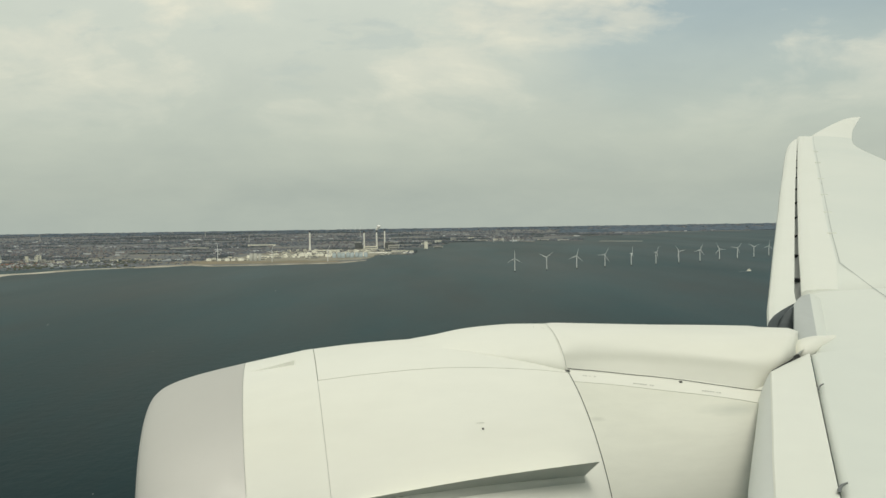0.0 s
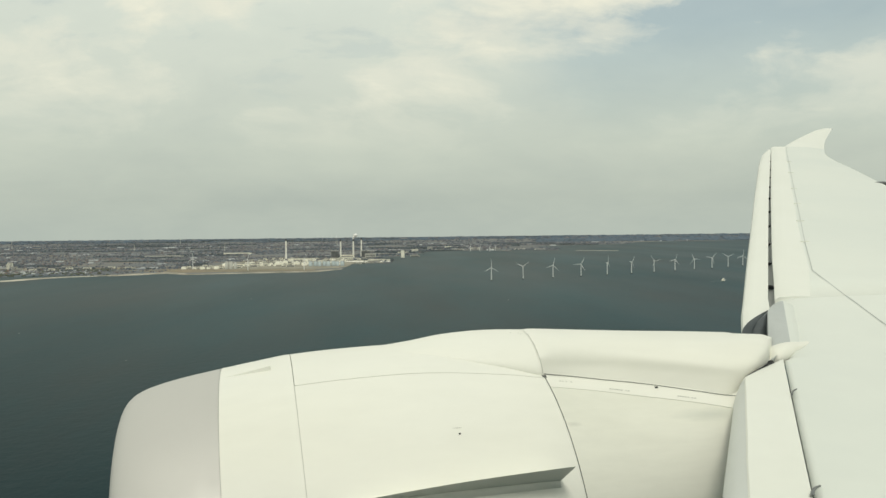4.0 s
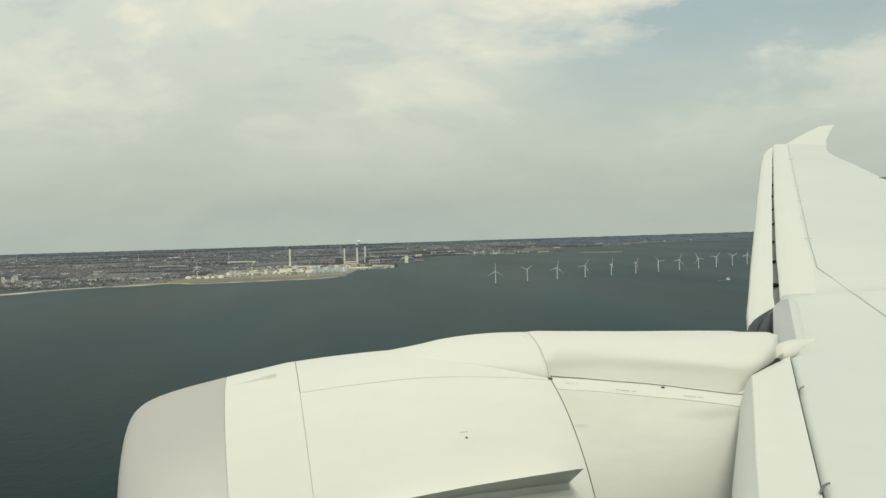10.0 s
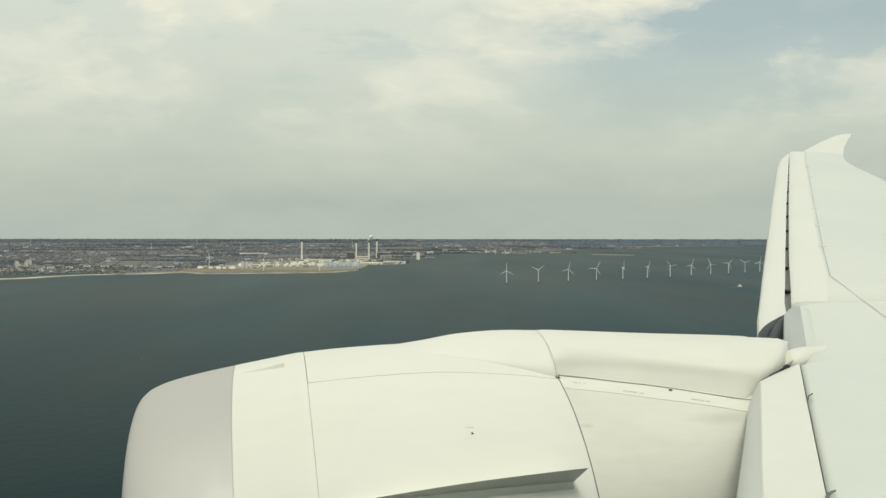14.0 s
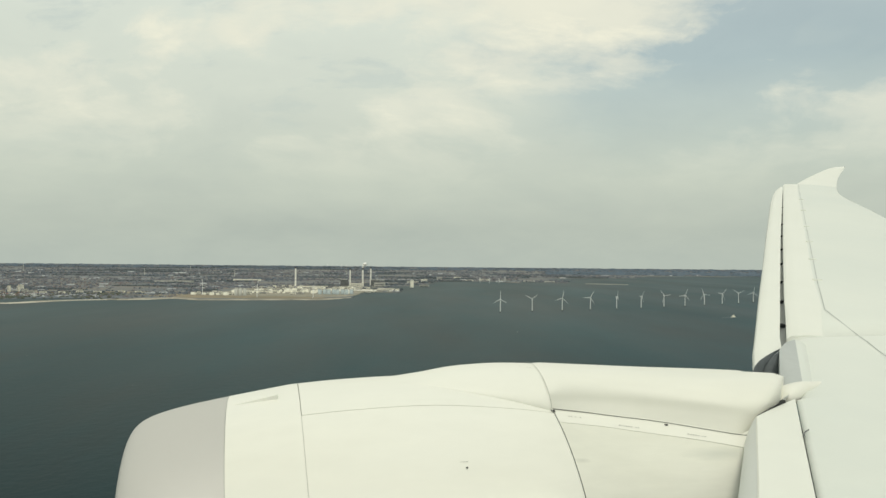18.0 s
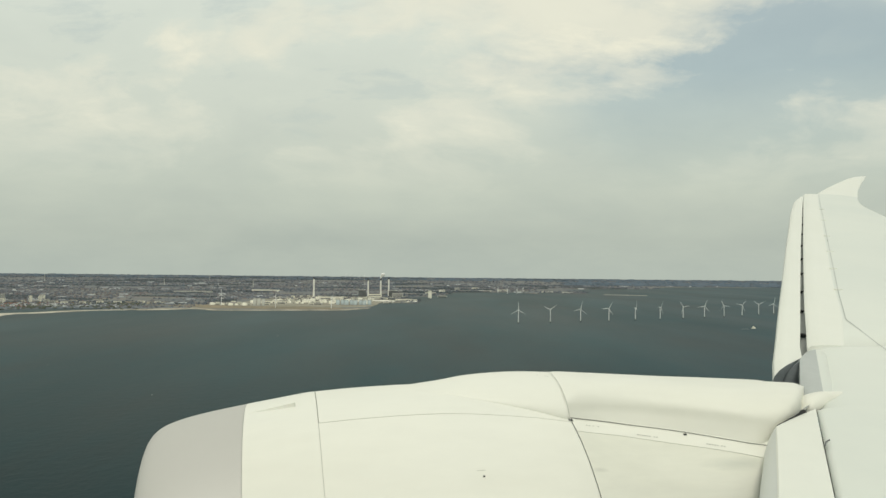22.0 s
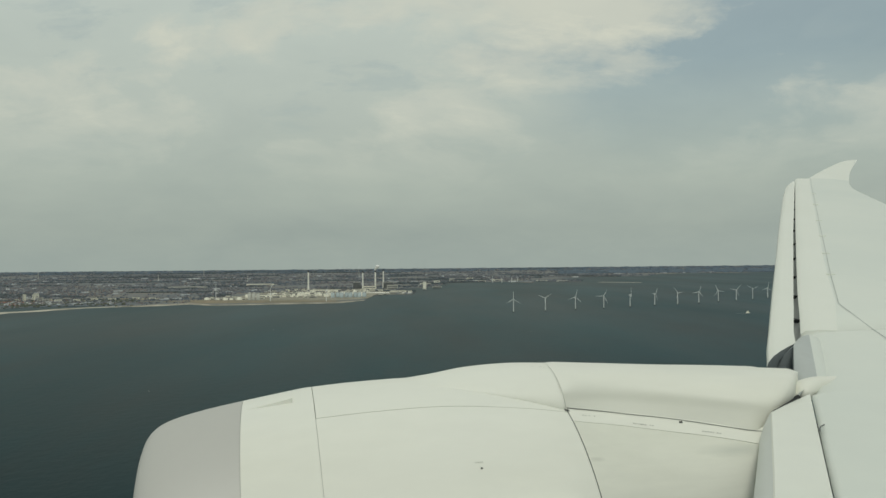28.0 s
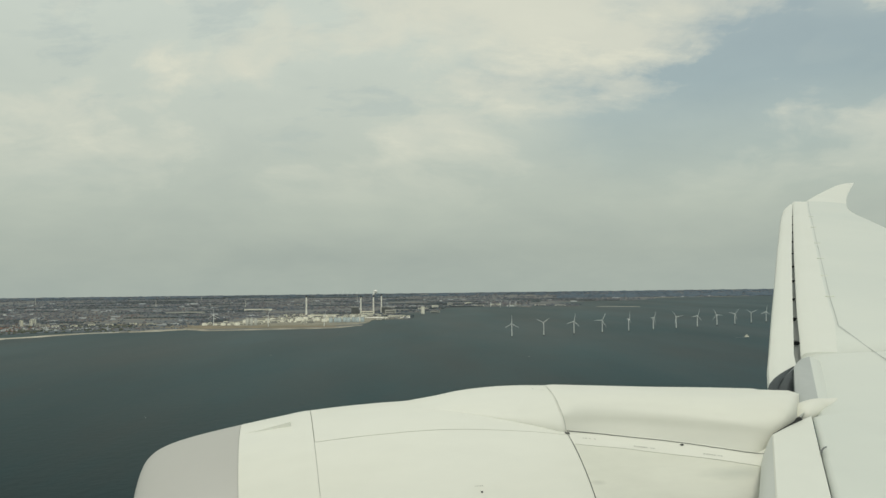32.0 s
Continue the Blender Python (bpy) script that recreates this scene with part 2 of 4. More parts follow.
def land_material():
    m = bpy.data.materials.new("hazed_town_and_fields")
    m.use_nodes = True
    nt = m.node_tree
    b = nt.nodes["Principled BSDF"]
    co = nt.nodes.new("ShaderNodeTexCoord").outputs["Object"]
    far = noise_of(nt, co, 0.0022, 3, 0.5, (0.6, 1, 1))
    mid = noise_of(nt, co, 0.014, 5, 0.6, (0.5, 1, 1), (11, 4, 0))
    # ground tones lifted and blued: haze is part of the colour
    c = ramp(nt, [(0.30, (0.085, 0.110, 0.136)), (0.42, (0.124, 0.143, 0.164)), (0.52, (0.165, 0.172, 0.18)), (0.60, (0.195, 0.178, 0.160)), (0.70, (0.27, 0.24, 0.20))], mid)
    c = mixed(nt, "MULTIPLY", c, ramp(nt, [(0.35, (0.72, 0.78, 0.80)), (0.65, (1.1, 1.05, 0.98))], far), 1.0)
    nt.links.new(c, b.inputs["Base Color"])
    b.inputs["Roughness"].default_value = 0.95
    return m


SEA, LAND = sea_material(), land_material()
# woods and walls hold the blue-grey of haze in their base colour
WOODS = material("hazed_bare_woodland", (0.094, 0.122, 0.158), 0.95, 0, 0.004, 0.1, tint=(0.166, 0.158, 0.166), island=0.2)
HOUSES = material("hazed_house_walls", (0.18, 0.198, 0.22), 0.8, 0, 0.01, 0.12, tint=(0.12, 0.138, 0.16), island=0.4)
SHEDS = material("pale_sheds", (0.46, 0.475, 0.475), 0.7, 0, 0.01, 0.1, tint=(0.27, 0.29, 0.31), island=0.4)
TILES = material("red_roof_tiles", (0.25, 0.125, 0.095), 0.85, 0, 0.01, 0.12, tint=(0.20, 0.125, 0.105), island=0.3)
# brick red is muted here by haze mixed into the colour
BRICKS = material("hazed_brick_and_tile", (0.198, 0.155, 0.146), 0.85, 0, 0.01, 0.12, tint=(0.148, 0.138, 0.144), island=0.25)


# ---- mesh helpers ----
def finish(bm, name, mat, smooth=True):
    bmesh.ops.recalc_face_normals(bm, faces=bm.faces)
    me = bpy.data.meshes.new(name)
    bm.to_mesh(me)
    bm.free()
    me.materials.append(mat)
    if smooth:
        for f in me.polygons:
            f.use_smooth = True
    return me


def part(name, bm, mat, parent=None, label="", smooth=True):
    ob = new(name, finish(bm, name, mat, smooth))
    if parent is not None:
        ob.parent = parent
    if label:
        tagged(ob, label)
    return ob


def box(bm, x, y, z, dx, dy, dz, turn=0.0):
    """A box on the base point (x, y, z)."""
    m = Matrix.Translation((x, y, z + dz / 2)) @ Matrix.Rotation(turn, 4, "Z") @ Matrix.Diagonal((dx, dy, dz, 1))
    return bmesh.ops.create_cube(bm, size=1, matrix=m)["verts"]


def grid_faces(bm, rows, close=False):
    """Quads over rows of points."""
    vs = [[bm.verts.new(p) for p in row] for row in rows]
    n = len(vs[0])
    for a, b in zip(vs, vs[1:]):
        for i in range(n if close else n - 1):
            j = (i + 1) % n
            bm.faces.new((a[i], a[j], b[j], b[i]))
    return vs


def lathe(bm, profile, n=24, x=0.0, y=0.0, z=0.0):
    """Turned about the vertical from (radius, height) pairs; radius 0 closes."""
    rows = []
    for r, h in profile:
        if r <= 0:
            rows.append([bm.verts.new((x, y, z + h))])
        else:
            rows.append([bm.verts.new((x + r * math.cos(2 * math.pi * i / n), y + r * math.sin(2 * math.pi * i / n), z + h)) for i in range(n)])
    for a, b in zip(rows, rows[1:]):
        for i in range(n):
            j = (i + 1) % n
            if len(a) == 1 and len(b) > 1:
                bm.faces.new((a[0], b[j], b[i]))
            elif len(b) == 1 and len(a) > 1:
                bm.faces.new((a[i], a[j], b[0]))
            elif len(a) > 1:
                bm.faces.new((a[i], a[j], b[j], b[i]))


def table(xs, ys, x):
    return float(np.interp(x, xs, ys))


def smooth_table(xs, ys, x):
    """Cubic through the pairs, monotone slopes from neighbours."""
    if x <= xs[0]:
        return ys[0]
    if x >= xs[-1]:
        return ys[-1]
    i = max(k for k in range(len(xs) - 1) if xs[k] <= x)
    d = [(ys[k + 1] - ys[k]) / (xs[k + 1] - xs[k]) for k in range(len(xs) - 1)]
    m0 = d[i] if i == 0 else (d[i - 1] + d[i]) / 2
    m1 = d[i] if i == len(d) - 1 else (d[i] + d[i + 1]) / 2
    h = xs[i + 1] - xs[i]
    t = (x - xs[i]) / h
    return (ys[i] * (2 * t**3 - 3 * t**2 + 1) + h * m0 * (t**3 - 2 * t**2 + t) + ys[i + 1] * (3 * t**2 - 2 * t**3) + h * m1 * (t**3 - t**2))


# ---- large structure: sea and land ----
bm = bmesh.new()
bmesh.ops.create_grid(bm, x_segments=8, y_segments=8, size=9000)
tagged(part("water", bm, SEA, None, smooth=False), "grey-green sea with a light chop under an overcast sky", "sea", kind="structure")

COAST = [(-387, 484), (-397, 617), (-434, 790), (-424, 850), (-398, 886), (-368, 902), (-345, 906), (-330, 890), (-314, 886), (-289, 905), (-265, 939), (-230, 895), (-172, 909), (-106, 926),
         (-82, 988), (-94, 1064), (-80, 1142), (-38, 1135), (-37, 1265), (-71, 1356), (-13, 1467), (17, 1745), (112, 1744), (167, 1664),
         (179, 1773), (257, 1682), (287, 1869), (259, 2069), (516, 2264), (610, 2539), (949, 2648), (2200, 3200)]


def rough_line(pts, step, wobble):
    """The outline with many small bays."""
    out = []
    for (x0, y0), (x1, y1) in zip(pts, pts[1:]):
        n = max(1, int(math.hypot(x1 - x0, y1 - y0) / step))
        for i in range(n):
            t = i / n
            x, y = x0 + (x1 - x0) * t, y0 + (y1 - y0) * t
            k = wobble if 0 < i else 0
            out.append((x + k * noise.noise((x * 0.05, y * 0.05, 0)), y + k * noise.noise((x * 0.05, y * 0.05, 9))))
    return out + [pts[-1]]


def slab(name, outline, height, mat):
    """Flat ground with a sloping edge down to the water."""
    bm = bmesh.new()
    top = [bm.verts.new((x, y, height)) for x, y in outline]
    low = [bm.verts.new((x, y, -0.5)) for x, y in outline]
    bmesh.ops.triangle_fill(bm, edges=[bm.edges.new((top[i], top[(i + 1) % len(top)])) for i in range(len(top))], use_beauty=True)
    for i in range(len(top)):
        j = (i + 1) % len(top)
        bm.faces.new((top[i], top[j], low[j], low[i]))
    return part(name, bm, mat, None, smooth=False)


COASTLINE = rough_line(COAST, 18, 6)
tagged(slab("ground", COASTLINE + [(2200, 7000), (-6500, 7000), (-6500, 484)], 0.35, LAND),
       "low built-up coast with suburbs, woods and industry", "land", kind="structure")


# ---- the airliner: starboard wing and engine ----
# local axes: x aft, y outboard, z up, from the seat by the window
plane = new("airliner")
plane.matrix_basis = pose(0, 0, EYE, 0.16) @ pose(0, 0, 0, 0, 0, 9.689)
tagged(plane, "white twin-engined airliner in flight, engine and swept wing", "airplane")
TILT = radians(4.614)
HUB = Vector((0.0, 7.1, -2.647))
AXIS = Vector((math.cos(TILT), 0, math.sin(TILT)))
RISE = Vector((-math.sin(TILT), 0, math.cos(TILT)))
S_LIP, S_FRONT, S_COWL, S_REV, S_END = -0.95, -0.219, 0.309, 2.174, 4.2


def nacelle_radius(s):
    x = s - S_LIP
    if x < 1.2:
        k = (1 - (1 - max(x, 0) / 1.2) ** 5.38) ** (1 / 5.38)
        return 1.199 + (1.633 - 0.12 - 1.199) * k + 0.1 * x
    return smooth_table((1.2, 1.6, 2.2, 2.8, 3.6, 4.6, 5.2), (1.633, 1.635, 1.606, 1.507, 1.325, 1.285, 1.20), x)


def around(s, phi, r):
    """A point of the nacelle: station, degrees up from the inboard side, radius."""
    p = radians(phi)
    return HUB + AXIS * s + RISE * (r * math.sin(p)) - Vector((0, 1, 0)) * (r * math.cos(p))


def cowl_patch(bm, s0, s1, low, high, n=30, m=40, gap=0.002, lift=0.0, stations=None):
    """Curved panel with its rims folded in, between two stations and two lines."""
    ss = stations or [s0 + gap + (s1 - s0 - 2 * gap) * i / n for i in range(n + 1)]
    rows = []
    for s in ss:
        a, b = low(s), high(s)
        g = math.degrees(gap / nacelle_radius(s))
        a, b = a + g, b - g
        r = nacelle_radius(s) + lift
        row = [around(s, a, r - 0.03)] + [around(s, a + (b - a) * j / m, r) for j in range(m + 1)] + [around(s, b, r - 0.03)]
        rows.append(row)
    first = [p + (HUB + AXIS * ss[0] - p).normalized() * 0.03 for p in rows[0]]
    last = [p + (HUB + AXIS * ss[-1] - p).normalized() * 0.03 for p in rows[-1]]
    grid_faces(bm, [first] + rows + [last])


def sharpen(ob, angle=35):
    ob.data.set_sharp_from_angle(angle=radians(angle))
    return ob


engine = new("engine")
engine.parent = plane
tagged(engine, "white jet engine nacelle with a bare metal intake lip")

bm = bmesh.new()
ss = [S_LIP + 0.73 * (i / 26) ** 2.2 for i in range(27)]
rows = [[around(s, 360 * j / 72, nacelle_radius(s)) for j in range(72)] for s in ss]
inner = [[around(S_LIP + 0.5 * t, 360 * j / 72, 1.199 - 0.10 * math.sin(t * math.pi / 2)) for j in range(72)] for t in (0.8, 0.3, 0.08)]
grid_faces(bm, inner + rows, close=True)
sharpen(part("intake_lip", bm, LIPMETAL, engine, "brushed bare metal intake lip"), 60)

bm = bmesh.new()
cowl_patch(bm, S_FRONT, S_COWL, lambda s: -180, lambda s: 180, 12, 96, 0.0012)
sharpen(part("intake_cowl", bm, WHITE, engine))
SEAM = 67.5
bm = bmesh.new()
cowl_patch(bm, S_COWL, S_REV, lambda s: -84, lambda s: SEAM, gap=0.0012)
sharpen(part("fan_cowl", bm, WHITE, engine))
bm = bmesh.new()
cowl_patch(bm, S_COWL, S_REV, lambda s: 180 - SEAM, lambda s: 264)
sharpen(part("fan_cowl", bm, WHITE, engine))


def strip_line(s):
    return smooth_table((2.17, 2.57, 2.97, 3.5, 4.2), (63.0, 62.4, 57.6, 49.3, 38), s)


def pylon_foot(s):
    return smooth_table((2.15, 2.5, 2.84, 3.04, 3.30, 3.54, 4.2), (69.8, 70.0, 66.7, 63.3, 58.3, 54.4, 51), s)


bm = bmesh.new()
cowl_patch(bm, S_REV, S_END, lambda s: -84, strip_line, gap=0.002)
sharpen(part("reverser_cowl", bm, REVP, engine))
bm = bmesh.new()
cowl_patch(bm, S_REV, S_END, strip_line, lambda s: pylon_foot(s) + 3, 30, 6, 0.003)
sharpen(part("reverser_edge_strip", bm, WHITE, engine))
bm = bmesh.new()
cowl_patch(bm, S_REV, S_END, lambda s: 180 - strip_line(s), lambda s: 264)
sharpen(part("reverser_cowl", bm, REVP, engine))
# open joint between the fan cowl and the reverser
bm = bmesh.new()
grid_faces(bm, [[around(s, -84 + (SEAM + 84) * j / 80, nacelle_radius(s) + 0.0015) for j in range(81)] for s in (S_REV - 0.0025, S_REV + 0.0035)])
part("cowl_joint", bm, DARK, engine)
# dark structure behind the joints
bm = bmesh.new()
grid_faces(bm, [[around(s, 360 * j / 64, nacelle_radius(s) - 0.028) for j in range(64)] for s in np.linspace(-0.25, 2.1, 30)], close=True)
part("inner_structure", bm, GREYP, engine)
bm = bmesh.new()
grid_faces(bm, [[around(s, 360 * j / 64, nacelle_radius(s) - 0.028) for j in range(64)] for s in np.linspace(2.1, 4.15, 26)], close=True)
part("inner_structure", bm, DARK, engine)
bm = bmesh.new()
grid_faces(bm, [[around(s, 360 * j / 48, r) for j in range(48)] for s, r in ((-0.55, 1.10), (0.2, 1.12), (0.6, 1.14), (0.6, 0.35), (0.35, 0.2), (0.2, 0.01))], close=True)
part("intake_duct", bm, GREYM, engine)
bm = bmesh.new()
grid_faces(bm, [[around(s, 360 * j / 48, r) for j in range(48)] for s, r in ((4.15, 1.05), (4.2, 0.72), (4.9, 0.62), (5.5, 0.45), (5.5, 0.30), (6.1, 0.02))], close=True)
part("core_nozzle", bm, GREYM, engine)

# top fairing between the cowl seams, swelling into the pylon
TOP_A = (0.80, 0.96, 1.14, 1.35, 1.52, 1.77, 2.03, 2.54, 3.19, 3.99, 4.4, 5.0)
TOP_Z = (-0.955, -0.933, -0.907, -0.870, -0.853, -0.842, -0.848, -0.873, -0.914, -0.955, -0.98, -1.0)


def blister_width(s):
    return table((0.95, 1.55, 2.12), (0.22, 0.62, 0.93), s)


def fairing_skin(s, phi):
    """Radius of the top fairing at a station and an angle: the nacelle, and the blister that swells on it."""
    r = nacelle_radius(s)
    crown = around(s, 90, r)
    want = smooth_table(TOP_A, TOP_Z, crown.x) - crown.z if crown.x > 0.75 else 0.0
    want = max(want, 0.0) * min(max((s - 0.92) / 0.22, 0.0), 1.0)
    k = abs(phi - 90) / (90 - SEAM)
    q = max(0.0, 1 - (k / blister_width(s)) ** 2)
    return r + want * q ** table((1.0, 1.6, 2.17), (0.9, 0.72, 0.60), s)


def top_fairing(bm):
    rows = []
    n = 60
    for i in range(n + 1):
        s = S_COWL + 0.004 + (S_REV - S_COWL - 0.008) * i / n
        low = nacelle_radius(s) - 0.03
        w = blister_width(s)
        side = [w * math.sin(math.pi * j / 48) for j in range(1, 25)] + [w + (0.993 - w) * (j / 8) for j in range(1, 9)]
        phis = [90 - (90 - SEAM) * k for k in side[::-1]] + [90] + [90 + (90 - SEAM) * k for k in side]
        row = [around(s, phi, fairing_skin(s, phi)) for phi in phis]
        rows.append([around(s, SEAM + 0.15, low)] + row + [around(s, 180 - SEAM - 0.15, low)])
    grid_faces(bm, [[p - Vector((0, 0, 0.03)) for p in rows[0]]] + rows + [[p - Vector((0, 0, 0.03)) for p in rows[-1]]])


bm = bmesh.new()
top_fairing(bm)
sharpen(part("top_fairing", bm, WHITE, engine))

for s, phi in ((2.04, 85.4), (2.10, 84.8), (2.115, 84.2)):
    bm = bmesh.new()
    grid_faces(bm, [[around(st, p, fairing_skin(st, p) + 0.003) for p in (phi, phi + 0.25)] for st in (s, s + 0.01)])
    part("fastener", bm, GREYP, engine)

pylon = new("pylon")
pylon.parent = plane
tagged(pylon, "smooth white engine pylon")


def fairing_height(s, w):
    """Height of the top fairing's skin at its rear rim, w from the middle."""
    reach, phi = nacelle_radius(s), 90.0
    for _ in range(8):
        phi = max(SEAM, 90 - math.degrees(math.asin(min(w / reach, 1))))
        reach = fairing_skin(min(s, S_REV), phi)
    return around(s, phi, reach).z


A_END = 4.05


def pylon_rows(bm, s0, s1, n):
    rows = []
    for i in range(n + 1):
        s = s0 + (s1 - s0) * i / n
        r = nacelle_radius(s)
        foot = around(s, pylon_foot(s), r - 0.02)
        a = foot.x
        zt = smooth_table(TOP_A, TOP_Z, a)
        half = 7.1 - foot.y
        side = half + table((2.0, 2.6, 3.4, 4.2), (-0.02, -0.045, -0.05, -0.04), a)
        zs = zt - (zt - foot.z) * table((2.0, 2.6, 3.4, 4.2), (0.72, 0.62, 0.55, 0.55), a)
        right = [(half, foot.z), (half + (side - half) * 0.35, foot.z + (zs - foot.z) * 0.35), (half + (side - half) * 0.8, foot.z + (zs - foot.z) * 0.75)]
        for k in range(0, 19):
            p = radians(90 * k / 18)
            right.append((side * math.cos(p) ** 0.72, zs + (zt - zs) * math.sin(p) ** 0.92))
        own = min(max((s - s0) / 0.16, 0), 1)
        own = own * own * (3 - 2 * own)
        lean = [0, 0, 0] + [math.sin(radians(90 * k / 18)) ** 0.35 for k in range(19)]
        right = [(w, z + (fairing_height(s, w) - 0.002 - z) * (1 - own) * g) for (w, z), g in zip(right, lean)]
        ease = min(max((a - 3.2) / (A_END - 3.2), 0), 1) ** 1.5
        row = [(a + ease * (0.6947 * (7.1 - w) + 0.6973 * z - A_END), 7.1 - w, z) for w, z in right] + [(a, 7.1 + w, z) for w, z in right[-2::-1]]
        rows.append(row)
    # rear shoulder: leaves the skin along its own run and turns over to the wing
    rear = [Vector(p) for p in ((3.589, 6.420, -1.321), (3.816, 6.620, -1.263), (4.090, 6.800, -1.205), (4.268, 7.100, -0.987))]
    low, top = rows[-1][0][2], rows[-1][21][2]
    for t in (0.12, 0.26, 0.42, 0.6, 0.8, 1.0):
        row = []
        for p, before in zip(rows[n][:22], rows[n - 1][:22]):
            u = 3 * (p[2] - low) / (top - low)
            k = min(int(u), 2)
            p, q = Vector(p), rear[k].lerp(rear[k + 1], u - k)
            run = (p - Vector(before)).normalized() * (q - p).length
            row.append(p * (2 * t**3 - 3 * t**2 + 1) + run * (t**3 - 2 * t**2 + t) * 0.8 + q * (3 * t**2 - 2 * t**3) + (q - p) * (t**3 - t**2) * 0.6)
        rows.append(row + rows[n][22:])
    grid_faces(bm, rows)


bm = bmesh.new()
pylon_rows(bm, S_REV - 0.025, 4.06, 52)
sharpen(part("pylon_skin", bm, WHITE, pylon), 50)

# joint between the fairing and the pylon
bm = bmesh.new()
grid_faces(bm, [[around(s, phi, fairing_skin(s, phi) + 0.008) for s in (S_REV - 0.008, S_REV - 0.004)] for phi in np.linspace(SEAM + 0.2, 179.8 - SEAM, 90)])
part("pylon_seam", bm, LETTER, pylon)
# dark joint along the foot of the pylon
bm = bmesh.new()
rows = []
for i in range(41):
    s = S_REV + 0.01 + (3.80 - S_REV) * i / 40
    r = nacelle_radius(s)
    q = pylon_foot(s)
    rows.append([around(s, q - 0.16 + 0.1 * i / 40, r + 0.004), around(s, q + 0.26 - 0.12 * i / 40, r + 0.004)])
grid_faces(bm, rows)
part("pylon_joint", bm, DARK, pylon)

# fin on the inboard side of the cowl
bm = bmesh.new()
PH = 31.4
tops, lefts, rights = [], [], []
n = 14
for i in range(n + 1):
    s = 0.35 + (2.006 - 0.35) * i / n
    h = 0.262 * (i / n) ** 0.9
    back = 0.045 * (i / n)
    r = nacelle_radius(s)
    tops.append(around(s + back, PH, r + h + 0.006))
    lefts.append(around(s, PH + 0.5, r - 0.01))
    rights.append(around(s, PH - 0.5, r - 0.01))
grid_faces(bm, [lefts, tops, rights])
bm.faces.new([bm.verts.new(p) for p in (lefts[-1], tops[-1], rights[-1])])
part("strake", bm, WHITE, engine, "triangular fin on the cowl", smooth=False)
# foot flange of the fin
bm = bmesh.new()
rows = []
for i in range(15):
    s = 0.5 + 1.50 * i / 14
    r = nacelle_radius(s)
    rows.append([around(s, PH - 0.4, r + 0.006), around(s, PH - 2.2, r + 0.006), around(s, PH - 2.3, r - 0.01)])
grid_faces(bm, rows)
part("strake_flange", bm, WHITE, engine)

# hoist fitting and small marks on the cowls
bm = bmesh.new()
rows = []
for i in range(13):
    s = -0.19 + 0.345 * i / 12
    r = nacelle_radius(s)
    h = 0.034 * (i / 12) ** 1.3
    w = 0.6 + 2.2 * (i / 12)
    rows.append([around(s, 81.6 - w, r - 0.004), around(s, 81.7 - w, r + h), around(s, 81.9, r + h), around(s, 82.1, r - 0.004)])
grid_faces(bm, rows)
bm.faces.new([bm.verts.new(p) for p in rows[-1]])
part("intake_scoop", bm, WHITE, engine, smooth=False)


def mark(name, s, phi, ds, dphi, mat, label=""):
    bm = bmesh.new()
    rows = []
    for i in range(5):
        st = s + ds * i / 4
        r = nacelle_radius(st) + 0.003
        rows.append([around(st, phi, r), around(st, phi + dphi, r)])
    grid_faces(bm, rows)
    part(name, bm, mat, engine, label)


mark("latch_hole", 1.364, 45.1, 0.014, 0.5, DARK, "small dark round hole")
mark("stencil_bar", 1.33, 47.0, 0.06, 0.12, LETTER)
for s in (2.28, 2.30, 2.33, 2.37):
    mark("stencil_bar", s, strip_line(s) + 3.4, 0.012, 0.45, LETTER)
for s in (2.66, 2.677, 2.694, 2.711, 2.728, 2.745, 2.779, 2.796):
    mark("stencil_bar", s, strip_line(s) + 1.6, 0.013, 0.5, LETTER)
for s in (3.15, 3.168, 3.186, 3.204, 3.222, 3.25, 3.268):
    mark("stencil_bar", s, strip_line(s) + 1.6, 0.013, 0.5, LETTER)
mark("cowl_corner_gap", S_REV - 0.016, 67.9, 0.034, 1.3, DARK, "small dark gap at the cowl's corner")
mark("drain_mast", 3.02, 61.8, 0.026, 0.9, DARK)

# barrel of the cabin, with the one window opening that the seat looks out of
bm = bmesh.new()
CB, CZ, CR = -2.62, -0.55, 2.98
WIN_A, WIN_Z = (-0.16, 0.30), (-0.26, 0.22)
stations = [-4.0, -2.5, -1.2, WIN_A[0], -0.05, 0.08, 0.19, WIN_A[1], 1.5, 3.0, 5.0, 7.5, 10.0]
angles = sorted([math.asin((z - CZ) / CR) for z in WIN_Z] + [math.asin((-0.02 - CZ) / CR)] + [radians(d) for d in range(-80, 271, 10) if not -2 < d < 18])
for skin in (0.0, -0.07):
    vs = [[bm.verts.new((a, CB + (CR + skin) * math.cos(t), CZ + (CR + skin) * math.sin(t))) for t in angles] for a in stations]
    for i in range(len(stations) - 1):
        for j in range(len(angles)):
            k = (j + 1) % len(angles)
            if WIN_A[0] <= stations[i] < WIN_A[1] and angles[j] < angles[k]:
                z0, z1 = (CZ + CR * math.sin(angles[q]) for q in (j, k))
                if math.cos(angles[j]) > 0 and z0 >= WIN_Z[0] - 1e-6 and z1 <= WIN_Z[1] + 1e-6:
                    continue
            bm.faces.new((vs[i][j], vs[i][k], vs[i + 1][k], vs[i + 1][j]))
    for end in (0, -1):
        bm.faces.new(vs[end])
part("fuselage", bm, WHITE, plane, "plain white cabin barrel")
bm = bmesh.new()
ring = []
